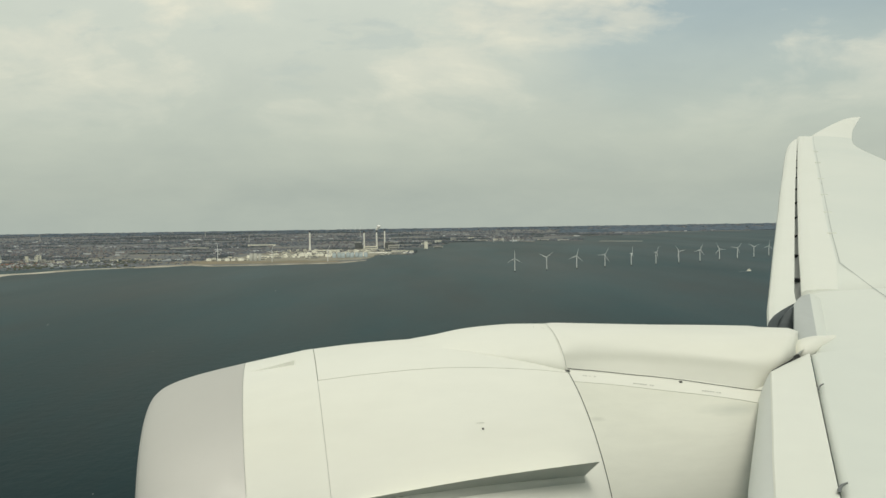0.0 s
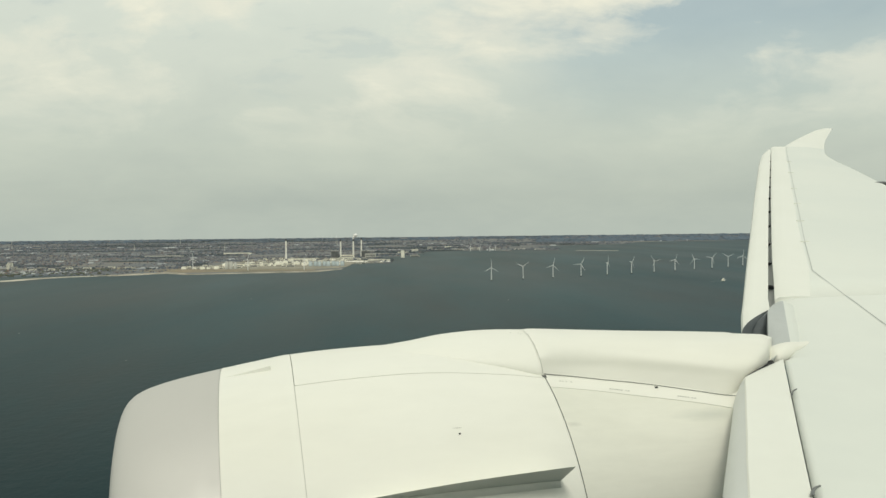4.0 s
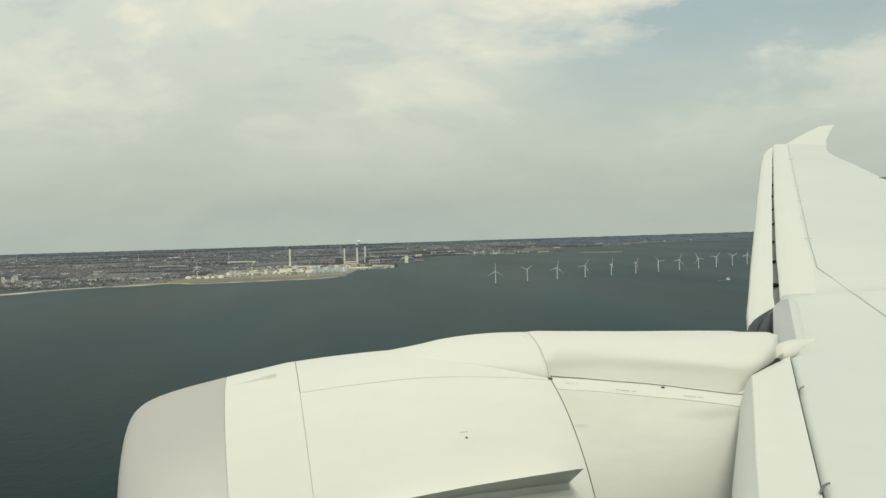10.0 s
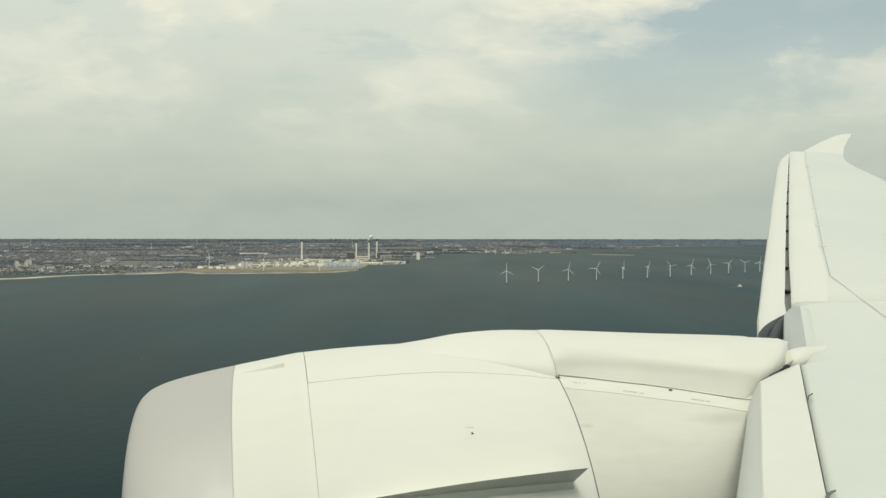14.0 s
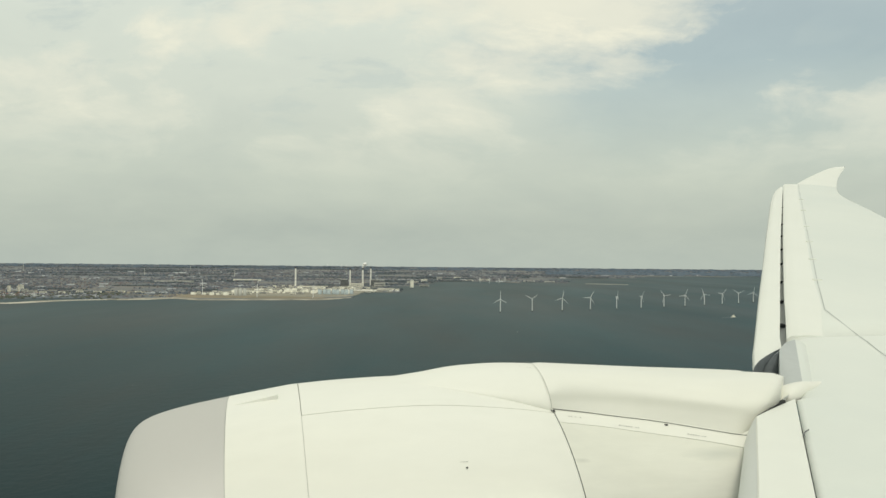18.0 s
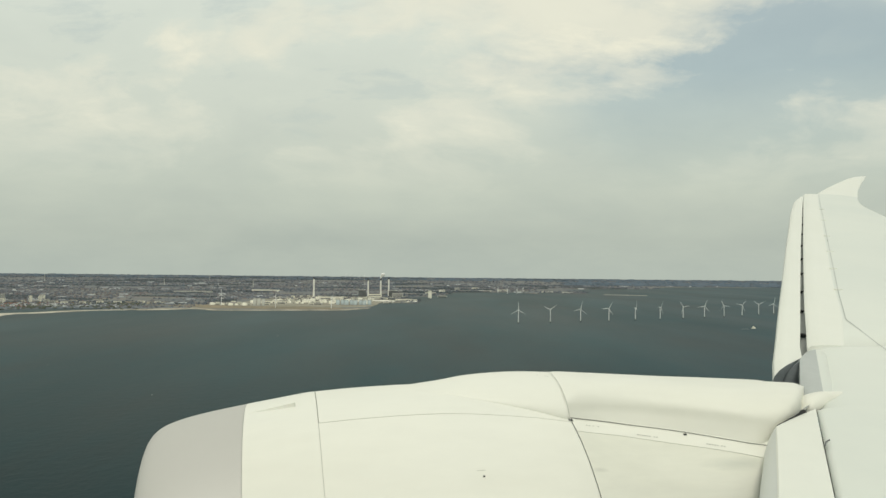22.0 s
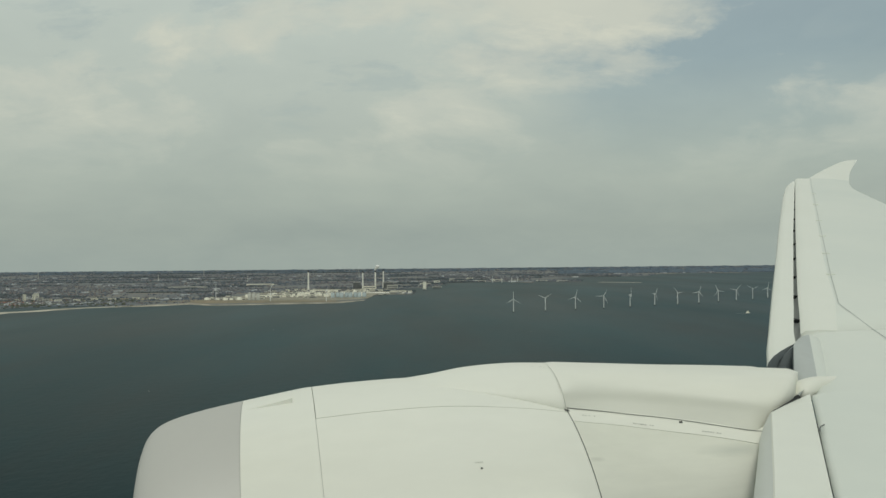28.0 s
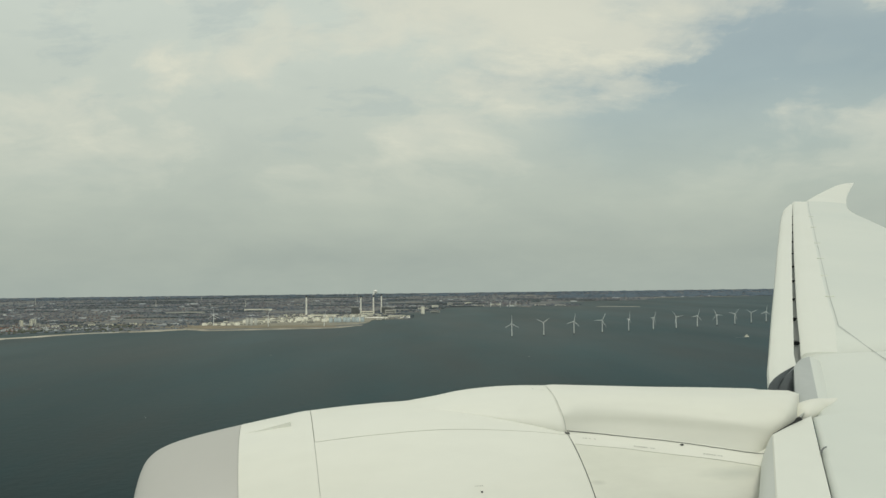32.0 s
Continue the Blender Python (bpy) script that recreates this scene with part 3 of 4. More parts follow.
for i in range(32):
    t = 2 * math.pi * i / 32
    ca, sa = math.cos(t), math.sin(t)
    ring.append((0.07 + 0.23 * math.copysign(abs(ca) ** 0.45, ca), -0.02 + 0.24 * math.copysign(abs(sa) ** 0.45, sa)))
rows = []
for depth, grow in ((0.012, 1.06), (0.016, 1.0), (-0.08, 1.0), (-0.09, 1.08)):
    rows.append([(0.07 + (a - 0.07) * grow, CB + math.sqrt(CR ** 2 - (z - CZ) ** 2) + depth, -0.02 + (z + 0.02) * grow) for a, z in ring])
grid_faces(bm, rows, close=True)
part("window_frame", bm, GREYP, plane)

# wing
wing = new("wing")
wing.parent = plane
tagged(wing, "white swept wing with drooped slats and a raked tip")
SPAN_L = (-0.2, 2.2, 4.4, 7.0, 8.3, 9.5, 11.2, 16, 18, 22.5, 26.5, 28)
SPAN_Z = (-1.86, -1.66, -1.40, -1.02, -0.78, -0.48, -0.14, 0.78, 1.2, 2.05, 3.05, 3.5)


def wing_z(l):
    return smooth_table(SPAN_L, SPAN_Z, l)


def fixed_le(l):
    if l < 8.3:
        return table((-0.2, 6.53, 8.3), (0.386, 4.060, 5.04), l)
    return 5.04 + 0.603 * (l - 8.3) - table((8.2, 8.8, 9.9, 11.6, 14.0, 17.5, 22.0), (0.012, 0.02, 0.046, 0.056, 0.07, 0.078, 0.084), l)


def trail(l):
    return smooth_table((2.2, 4, 8, 11, 15.6, 18, 21, 23, 24.2, 26.7), (9.2, 9.4, 10.0, 10.6, 12.03, 12.9, 14.2, 15.46, 16.3, 18.25), l)


def wing_section(l, lead, tail, dip=0.06):
    c = tail - lead
    z = wing_z(l)
    th = min(0.11 * c + 0.02, 0.75)
    pts = []
    nu = 16
    for i in range(nu + 1):
        x = (1 - math.cos(math.pi * i / nu)) / 2
        pts.append((lead + c * x, l, z + 0.05 * th * math.sin(math.pi * x) - 0.10 * c * max(0, x - 0.45) ** 2 - dip * math.exp(-x * c * 14)))
    low = []
    for i in range(nu - 1, 0, -1):
        x = (1 - math.cos(math.pi * i / nu)) / 2
        k = th * (1.9 * math.sqrt(x) * (1 - x) + 0.02)
        low.append((lead + c * x, l, z - dip * math.exp(-x * c * 14) - 0.10 * c * max(0, x - 0.45) ** 2 - k))
    return pts + low


bm = bmesh.new()
stations = [-0.2, 1, 2.2, 3, 4, 5, 6, 6.6] + list(np.arange(8.35, 22.6, 0.6))
rows = [wing_section(l, fixed_le(l) - 0.02, trail(l), 0.025) for l in stations if l < 7]
vs = grid_faces(bm, rows, close=True)
part("inboard_skin", bm, COOL, wing)
bm = bmesh.new()
rows = [wing_section(l, fixed_le(l) + table((6.6, 7.05, 8.1, 8.34), (0, 0.08, 0.09, 0.06), l), trail(l)) for l in [6.55, 6.8, 7.05, 7.5, 8.0, 8.34]]
grid_faces(bm, rows, close=True)
part("pylon_bay_skin", bm, COOL, wing)
bm = bmesh.new()
rows = [wing_section(l, fixed_le(l), trail(l)) for l in stations if l > 8.34] + [wing_section(22.62, fixed_le(22.62), trail(22.62))]
vs = grid_faces(bm, rows, close=True)
bm.faces.new(vs[0])
part("outboard_skin", bm, COOL, wing)
# raked tip with a curling front edge
bm = bmesh.new()
rows = []
for l in [22.57, 22.62] + [22.66 + (26.72 - 22.66) * i / 14 for i in range(15)]:
    lead = table((22.57, 22.66), (13.58, 13.90), l) if l < 22.66 else smooth_table((22.66, 24.07, 25.64, 26.40, 26.72), (13.90, 15.14, 16.68, 17.55, 18.22), l)
    rows.append(wing_section(l, lead, max(trail(l), lead + 0.05)))
grid_faces(bm, rows, close=True)
part("raked_tip", bm, SLATP, wing)


def slat(name, l0, l1, lead_of, droop=1.0, n=40, crease=False, skew=0.9):
    """Drooped leading edge slat: a hollow shell whose back edge lies over the fixed nose."""
    bm = bmesh.new()
    rows = []
    for i in range(n + 1):
        l = l0 + (l1 - l0) * i / n
        a, z, c = lead_of(l)
        shape = [(0, 0), (-0.10, 0.004), (-0.22, 0.0), (-0.31, -0.018), (-0.375, -0.06), (-0.40, -0.115), (-0.39, -0.17), (-0.35, -0.21),
                 (-0.28, -0.20), (-0.24, -0.12), (-0.16, -0.06), (0, -0.015)]
        if crease:
            g = table((4.0, 5.5, 6.5), (1.12, 0.85, 0.65), l)
            nose = [(-0.362 - g * x, -0.014 - y) for x, y in ((0, 0), (0.052, 0.042), (0.105, 0.102), (0.150, 0.187), (0.155, 0.287))]
            shape = [(0, 0), (-0.12, 0.002), (-0.24, 0.0), (-0.352, -0.006)] + nose + [(-0.36, -0.26), (-0.28, -0.14), (-0.16, -0.06), (0, -0.015)]
        ends = max(0.0, 1 - abs(l - (l1 if crease else l0)) / 1.5)
        rows.append([(a + x * c + 0.6 * k, l + k, z + y * droop * c + 0.18 * k) for x, y in shape for k in [skew * x * c * ends]])
    vs = grid_faces(bm, rows, close=True)
    if crease:
        bm.faces.new(vs[0])
    bm.faces.new(vs[-1])
    made = sharpen(part(name, bm, SLATP, wing), 28)
    if not crease:
        bm = bmesh.new()
        bm.faces.new([bm.verts.new((x, y, z)) for x, y, z in rows[0]])
        part("slat_end_cap", bm, SLOT, made, "grey end cap of the slat", smooth=False)
    if crease:
        bm = bmesh.new()
        grid_faces(bm, [[(x - 0.003, y, z + 0.001) for x, y, z in row[4:10]] for row in rows])
        part("slat_leading_edge", bm, EDGEM, made, "bare grey metal leading edge")
        # dark strip added for the gap along the end edge, tallest near the wing
        p, q = Vector(rows[-1][0]), Vector(rows[-1][3])
        bm = bmesh.new()
        grid_faces(bm, [[p.lerp(q, u) + Vector((-0.004, -0.004, -0.004)), p.lerp(q, u) + Vector((-0.004, -0.004, h))] for u, h in ((0.24, 0.002), (0.30, 0.034), (0.40, 0.030), (0.55, 0.018), (0.8, 0.010), (1.0, 0.003))])
        part("slat_end_seal", bm, DARK, made, "dark strip standing in for the slat gap", smooth=False)
    return made


slat("outboard_slat", 8.0, 22.0, lambda l: (fixed_le(l) - table((8, 8.8, 9.9, 11.6, 14.5, 17.5, 22), (0.085, 0.073, 0.054, 0.05, 0.043, 0.026, 0.013), l), wing_z(l) + 0.005, smooth_table((7.7, 12, 16, 19.4, 21.2, 22), (0.71, 0.69, 0.71, 0.69, 0.53, 0.20), l)), skew=1.6)
slat("inboard_slat", 0.6, 6.60, lambda l: (4.03 + 0.546 * (l - 6.53), wing_z(l) - 0.01, table((4.8, 6.6), (1.0, 0.9), l)), crease=True, skew=1.05)
# fixed nose panel in front of the spar line, a step thicker than the skin
bm = bmesh.new()
rows = []
for i in range(31):
    l = 8.36 + (22.55 - 8.36) * i / 30
    f = fixed_le(l)
    b = smooth_table((8.36, 9.2, 10.42, 14.64, 20.37, 22.69), (5.49, 6.02, 6.72, 9.24, 12.67, 14.08), l)
    z = wing_z(l)
    rows.append([(f, l, z - 0.10), (f - 0.004, l, z - 0.02), (f + 0.05, l, z + 0.012), (f + (b - f) * 0.5, l, z + 0.016), (b - 0.03, l, z + 0.010), (b, l, z - 0.02)])
vs = grid_faces(bm, rows)
bm.faces.new(vs[0])
sharpen(part("nose_panel", bm, SLATP, wing))
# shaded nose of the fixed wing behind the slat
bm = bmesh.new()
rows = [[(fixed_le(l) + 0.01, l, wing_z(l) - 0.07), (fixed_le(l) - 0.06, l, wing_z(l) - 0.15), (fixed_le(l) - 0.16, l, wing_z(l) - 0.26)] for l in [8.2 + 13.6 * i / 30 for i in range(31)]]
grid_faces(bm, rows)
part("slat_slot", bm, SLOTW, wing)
# dark track openings in the slot behind the slat
for l, d in zip((9.06, 9.98, 11.04, 12.26, 13.47, 14.81, 16.13, 17.31, 18.39, 20.12), (0.30, 0.20, 0.17, 0.19, 0.40, 0.24, 0.26, 0.28, 0.28, 0.28)):
    bm = bmesh.new()
    f = fixed_le(l)
    box(bm, f - 0.04, l, wing_z(l) - 0.135, 0.10, d, 0.035)
    part("slat_track", bm, DARK, wing, smooth=False)

# dark gap where the inboard slat ends under the shoulder
bm = bmesh.new()
bm.faces.new([bm.verts.new(p) for p in ((3.624, 6.400, -1.188), (3.887, 6.560, -1.134), (3.923, 6.580, -1.102), (3.964, 6.600, -1.097), (3.974, 6.600, -1.165), (3.814, 6.500, -1.206), (3.633, 6.400, -1.214))])
part("slat_end_gap", bm, DARK, wing, smooth=False)
# grey plate added to show the shaded hollow at the outboard slat's end
bm = bmesh.new()
pts = ((4.385, -1.075), (4.44, -1.018), (4.52, -0.945), (4.60, -0.882), (4.655, -0.842), (4.655, -1.09))
near = [bm.verts.new((a, 7.80, z)) for a, z in pts]
deep = [bm.verts.new((a + 0.02, 7.84, z)) for a, z in pts]
bm.faces.new(near)
bm.faces.new(deep)
for i in range(len(pts)):
    j = (i + 1) % len(pts)
    bm.faces.new((near[i], near[j], deep[j], deep[i]))
part("slat_end_rib", bm, SLOT, wing, "grey plate added over the slat's shaded hollow end", smooth=False)
# grey stub of the leading edge between the slats, over the pylon
bm = bmesh.new()
c0, c1, c2, c3 = (Vector(v) for v in ((4.617, 7.750, -0.829), (5.022, 8.150, -0.772), (4.377, 7.000, -1.000), (4.055, 6.800, -1.140)))
rows, skirt = [], []
for i in range(10):
    u = i / 8
    a, b = c0.lerp(c3, u), c1.lerp(c2, u)
    row = [a + Vector((0.02, 0.05, -0.12))]
    for j in range(9):
        v = j / 8
        row.append(a.lerp(b, v) + Vector((-0.03, -0.02, 0.02)) * math.sin(math.pi * v))
    rows.append(row)
    skirt.append([b + Vector((0, 0, -0.004)), b + Vector((0.05, 0.02, -0.012)), b + Vector((0.12, 0.02, -0.05)), b + Vector((0.2, 0.0, -0.2))])
grid_faces(bm, rows)
sharpen(part("leading_edge_stub", bm, STUBP, wing, "grey leading edge stub above the pylon"), 40)
bm = bmesh.new()
grid_faces(bm, skirt)
part("bay_nose_skin", bm, COOL, wing)
# teardrop fairing where the pylon meets the wing, sinking into the skin aft
bm = bmesh.new()
rows = []
for i in range(33):
    t = i / 32
    x = smooth_table((0, 0.2, 0.45, 1), (4.06, 4.225, 4.425, 4.80), t)
    y = smooth_table((0, 0.2, 0.45, 1), (6.78, 6.86, 6.96, 7.16), t)
    z = smooth_table((0, 0.2, 0.45, 1), (-1.135, -1.097, -1.058, -1.035), t)
    w = smooth_table((0, 0.03, 0.1, 0.25, 0.5, 0.75, 1), (0.006, 0.060, 0.092, 0.092, 0.044, 0.018, 0.003), t)
    rows.append([(x - 0.25 * w * math.cos(radians(k)), y + w * (1.7 if k < 90 else table((0, 0.3, 0.6, 1), (1.0, 0.75, 1.6, 2.5), t)) * math.cos(radians(k)), z + 0.85 * w * math.sin(radians(k))) for k in range(-50, 231, 10)])
grid_faces(bm, rows)
part("pylon_fairing", bm, WHITE, wing)


def skin_line(name, pts, width, mat):
    bm = bmesh.new()
    rows = []
    n = 24
    for (a0, l0), (a1, l1) in zip(pts, pts[1:]):
        for i in range(n + 1):
            t = i / n
            a, l = a0 + (a1 - a0) * t, l0 + (l1 - l0) * t
            f, b = fixed_le(l), trail(l)
            x = (a - f) / (b - f)
            th = min(0.11 * (b - f) + 0.02, 0.75)
            z = wing_z(l) + 0.05 * th * math.sin(math.pi * x) - 0.10 * (b - f) * max(0, x - 0.45) ** 2 + 0.004
            rows.append([(a - width / 2, l, z), (a + width / 2, l, z)])
    grid_faces(bm, rows)
    part(name, bm, mat, wing)


skin_line("panel_joint", [(6.038, 9.21), (5.967, 8.85), (5.80, 8.13), (5.587, 7.43), (5.30, 6.6)], 0.010, GREYP)
skin_line("panel_joint", [(14.09, 22.69), (12.68, 20.37), (9.258, 14.64), (6.735, 10.42), (6.038, 9.21)], 0.009, GREYP)
# white tabs standing in for sun glints along the panel joint
for l in (10.6, 12.0, 13.5, 15.2, 17.2, 19.0):
    bm = bmesh.new()
    a = smooth_table((9.2, 10.42, 14.64, 20.37, 22.69), (6.03, 6.735, 9.258, 12.68, 14.09), l)
    box(bm, a, l, wing_z(l) + 0.005, 0.12, 0.035, 0.014, 0.1)
    part("hinge_cover", bm, WHITE, wing, smooth=False)
# dark hook-shaped brackets reaching out of the slat gap
for (a0, l0), (a1, l1), d in (((3.60, 5.73), (3.725, 5.87), 0.004), ((2.765, 4.22), (2.885, 4.33), 0.008)):
    bm = bmesh.new()
    rows = []
    for i in range(9):
        t = i / 8
        a, l = a0 + (a1 - a0) * t, l0 + (l1 - l0) * t + 0.02 * math.sin(math.pi * t)
        w = d * (1 - 0.75 * t)
        rows.append([(a - w, l + w, wing_z(l) - 0.002), (a - w, l + w, wing_z(l) + 0.006 + w * 0.5), (a + w, l - w, wing_z(l) + 0.006 + w * 0.5), (a + w, l - w, wing_z(l) - 0.002)])
    vs = grid_faces(bm, rows)
    bm.faces.new(vs[-1])
    part("slat_bracket", bm, GREYM, wing, smooth=False)
# flap track pod behind the trailing edge: dark upper lip, pale belly, open below
def pod(name, start, end, w0, w1, mat):
    bm = bmesh.new()
    rows = []
    for i in range(15):
        t = i / 14
        w = (w0 + (w1 - w0) * t) * math.sqrt(min(1, t * 5 + 0.02))
        c = Vector(start).lerp(Vector(end), t)
        rows.append([(c.x, c.y + w * 1.3 * math.cos(k * math.pi / 6), c.z + w * math.sin(k * math.pi / 6)) for k in range(12)])
    vs = grid_faces(bm, rows, close=True)
    bm.faces.new(vs[-1])
    part(name, bm, mat, wing)


pod("flap_track_pod", (12.15, 16.4, 0.80), (13.6, 16.4, 0.66), 0.045, 0.05, GREYM)
pod("flap_track_fairing", (12.25, 16.42, 0.765), (13.6, 16.42, 0.42), 0.03, 0.14, COOL)
pod("flap_track_arm", (12.36, 16.3, 0.735), (13.6, 16.3, 0.22), 0.018, 0.03, GREYP)


# ---- beaches ----
def ribbon(name, pts, width, height, mat, label):
    """A strip of beach along the water, with a gentle slope."""
    line = rough_line(pts, 9, 3)
    bm = bmesh.new()
    rows = []
    for i, (x, y) in enumerate(line):
        x0, y0 = line[max(i - 1, 0)]
        x1, y1 = line[min(i + 1, len(line) - 1)]
        d = Vector((x1 - x0, y1 - y0, 0)).normalized()
        n = Vector((-d.y, d.x, 0))
        w = width * (0.55 + 0.6 * abs(noise.noise((x * 0.03, y * 0.03, 3)))) * min(1.0, 0.15 + min(i, len(line) - 1 - i) / 6)
        p = Vector((x, y, 0))
        rows.append([p - n * (w * 0.35 + 0.3) + Vector((0, 0, -0.2)), p - n * w * 0.2 + Vector((0, 0, height * 0.75)),
                     p + n * w * 0.5 + Vector((0, 0, height)), p + n * w + Vector((0, 0, height * 0.9)), p + n * (w + 0.4) + Vector((0, 0, -0.2))])
    grid_faces(bm, rows)
    tagged(part(name, bm, mat, None), label, "beach", kind="structure")


SHINGLE = material("brown_shingle", (0.44, 0.40, 0.33), 0.95, 0, 0.06, 0.16, tint=(0.22, 0.20, 0.16))
ribbon("beach", [(-314, 886), (-289, 905), (-265, 939), (-230, 895), (-172, 909), (-106, 926), (-84, 984)], 10, 0.62, SHINGLE, "narrow sandy shore along the industrial headland")
ribbon("beach_spit", [(-330, 400), (-352, 556), (-380, 790), (-362, 812), (-350, 848), (-342, 862), (-334, 873), (-322, 881), (-312, 884)], 15, 0.50, SAND, "pale sand spit curving out from the coast")
ribbon("beach_bar", [(-302, 884), (-276, 900), (-258, 925)], 5, 0.45, SAND, "low pale sand bar off the shore")
ribbon("mole", [(284, 1652), (318, 1630), (352, 1606)], 7, 1.0, CONCRETE, "long low stone mole out in the bay")
ribbon("quay", [(-104, 1206), (-80, 1196), (-58, 1190), (-40, 1186)], 3.5, 1.3, CHIM, "long pale quay wall running out to the pier head")
DUNE = material("dry_grass_flat", (0.275, 0.222, 0.15), 0.95, 0, 0.035, 0.2, tint=(0.165, 0.155, 0.112))
ribbon("meadow", [(-330, 985), (-290, 985), (-240, 950), (-170, 948), (-110, 955)], 72, 0.85, DUNE, "brown dry grassland behind the beach")


ribbon("meadow_field", [(-440, 1085), (-385, 1050), (-335, 1035)], 46, 0.8, DUNE, "brown fallow field beside the suburb")


def inside(x, y):
    """Whether the point is on land."""
    hit = False
    pts = COASTLINE + [(2200, 7000), (-6500, 7000), (-6500, 484)]
    for (x0, y0), (x1, y1) in zip(pts, pts[1:] + pts[:1]):
        if (y0 > y) != (y1 > y) and x < x0 + (y - y0) / (y1 - y0) * (x1 - x0):
            hit = not hit
    return hit


APRON = material("pale_paved_ground", (0.31, 0.29, 0.235), 0.9, 0, 0.04, 0.16, tint=(0.19, 0.185, 0.145))
apron = slab("pavement", rough_line([(-262, 992), (-200, 985), (-120, 988), (-92, 1000), (-84, 1050), (-84, 1150), (-46, 1150), (-44, 1262), (-76, 1330), (-60, 1420), (-240, 1420), (-262, 992)], 15, 5), 0.42, APRON)
tagged(apron, "pale paved ground of the tank farm and power station", "pavement", kind="structure")
town = slab("pavement_town", rough_line([(-470, 1000), (-425, 990), (-380, 1035), (-330, 1045), (-335, 1085), (-440, 1110), (-560, 1100), (-470, 1000)], 15, 5), 0.42, APRON)
tagged(town, "pale streets and yards between the flats", "pavement", kind="structure")


# ---- wind turbines ----
def blade_mesh(length):
    bm = bmesh.new()
    rows = []
    for i in range(13):
        t = i / 12
        c = 0.48 * (1 - t) ** 0.8 * min(1, 0.5 + t * 5) + 0.08
        th = 0.16 * (1 - t) + 0.03
        tw = radians(16 * (1 - t))
        rows.append([(c * (math.cos(k) * 0.5 + 0.12) * math.cos(tw), th * math.sin(k) + c * 0.4 * math.sin(tw) * math.cos(k), 0.25 + length * t)
                     for k in [2 * math.pi * q / 8 for q in range(8)]])
    vs = grid_faces(bm, rows, close=True)
    bm.faces.new(vs[-1])
    return finish(bm, "blade", STEEL)


FOOT = material("wet_concrete", (0.11, 0.12, 0.115), 0.7, 0, 0.6, 0.15)


def wind_turbine(hub, length, sea_base):
    t = new("wind_turbine")
    bm = bmesh.new()
    lathe(bm, [(0.36, 0.7 if sea_base else 0.3), (0.31, hub * 0.4), (0.23, hub - 0.35), (0, hub - 0.35)], 18)
    part("tower", bm, STEEL, t)
    bm = bmesh.new()
    if sea_base:
        lathe(bm, [(0.55, -0.6), (0.55, 0.3), (0.85, 0.5), (0.85, 0.72), (0, 0.72)], 18)
    else:
        lathe(bm, [(1.0, -0.2), (1.0, 0.32), (0, 0.32)], 18)
    part("foundation", bm, FOOT if sea_base else CONCRETE, t, "dark concrete foot in the water" if sea_base else "")
    bm = bmesh.new()
    rows = []
    for i, (y, w, h) in enumerate(((-0.75, 0.26, 0.28), (-0.6, 0.34, 0.36), (0.6, 0.36, 0.38), (1.1, 0.26, 0.28))):
        rows.append([(w * math.copysign(abs(math.cos(k)) ** 0.6, math.cos(k)), y, hub + h * math.copysign(abs(math.sin(k)) ** 0.6, math.sin(k)))
                     for k in [2 * math.pi * (q + 0.5) / 12 for q in range(12)]])
    vs = grid_faces(bm, rows, close=True)
    bm.faces.new(vs[0])
    bm.faces.new(vs[-1])
    part("nacelle", bm, STEEL, t)
    bm = bmesh.new()
    rows = [[(r * math.cos(2 * math.pi * q / 12), y, hub + r * math.sin(2 * math.pi * q / 12)) for q in range(12)] for y, r in ((-0.75, 0.30), (-1.0, 0.28), (-1.2, 0.18), (-1.28, 0.02))]
    grid_faces(bm, rows, close=True)
    hub_part = part("hub", bm, STEEL, t)
    me = blade_mesh(length)
    for k in range(3):
        b = new("blade", me)
        b.parent = hub_part
        b.matrix_basis = pose(0, -1.0, hub, 0, 120 * k, 0)
    return t


def spun(t, angle):
    for b in t.children_recursive:
        if b.name.startswith("blade"):
            b.matrix_basis = b.matrix_basis @ pose(0, 0, 0) if angle == 0 else pose(0, -1.0, b.matrix_basis.translation.z) @ Matrix.Rotation(radians(angle), 4, "Y") @ b.matrix_basis.to_3x3().to_4x4()


OFFSHORE = wind_turbine(10.7, 6.3, True)
tagged(OFFSHORE, "white three-bladed offshore wind turbine on a dark foot", "wind turbine", "row of offshore turbines")
PHASE = (5, 55, 12, 28, 3, 35, 80, 20, 95, 40, 62, 10, 30, 75, 50, 15, 100, 33, 66, 8)
FACE = (10, -8, 14, 6, 82, 62, 30, 20, -25, 15, 8, 12, 25, 70, 10, 18, 30, 5, 22, 40)
for i in range(20):
    x, y = 57 + 27.5 * i - 0.18 * i * i, 729 + 14.5 * i + 0.45 * i * i
    m = pose(x, y, 0, 0, 0, FACE[i] - 15)
    t = OFFSHORE if i == 0 else copy_thing(OFFSHORE, m)
    if i == 0:
        t.matrix_basis = m
    else:
        spun(t, PHASE[i])
ASHORE = wind_turbine(12.0, 7.2, False)
tagged(ASHORE, "white three-bladed wind turbine on the shore", "wind turbine", "turbines on the headland")
for i, (x, y, f, ph) in enumerate(((-249, 1000, 20, 0), (-182, 962, -10, 20), (-122, 955, 88, 45))):
    m = pose(x, y, 0.3, 0, 0, f)
    t = ASHORE if i == 0 else copy_thing(ASHORE, m)
    if i == 0:
        t.matrix_basis = m
    else:
        spun(t, ph)
# faint row far across the bay
FARROW = wind_turbine(9.0, 5.0, True)
tagged(FARROW, "small white wind turbine far across the harbour", "wind turbine", "far harbour turbines")
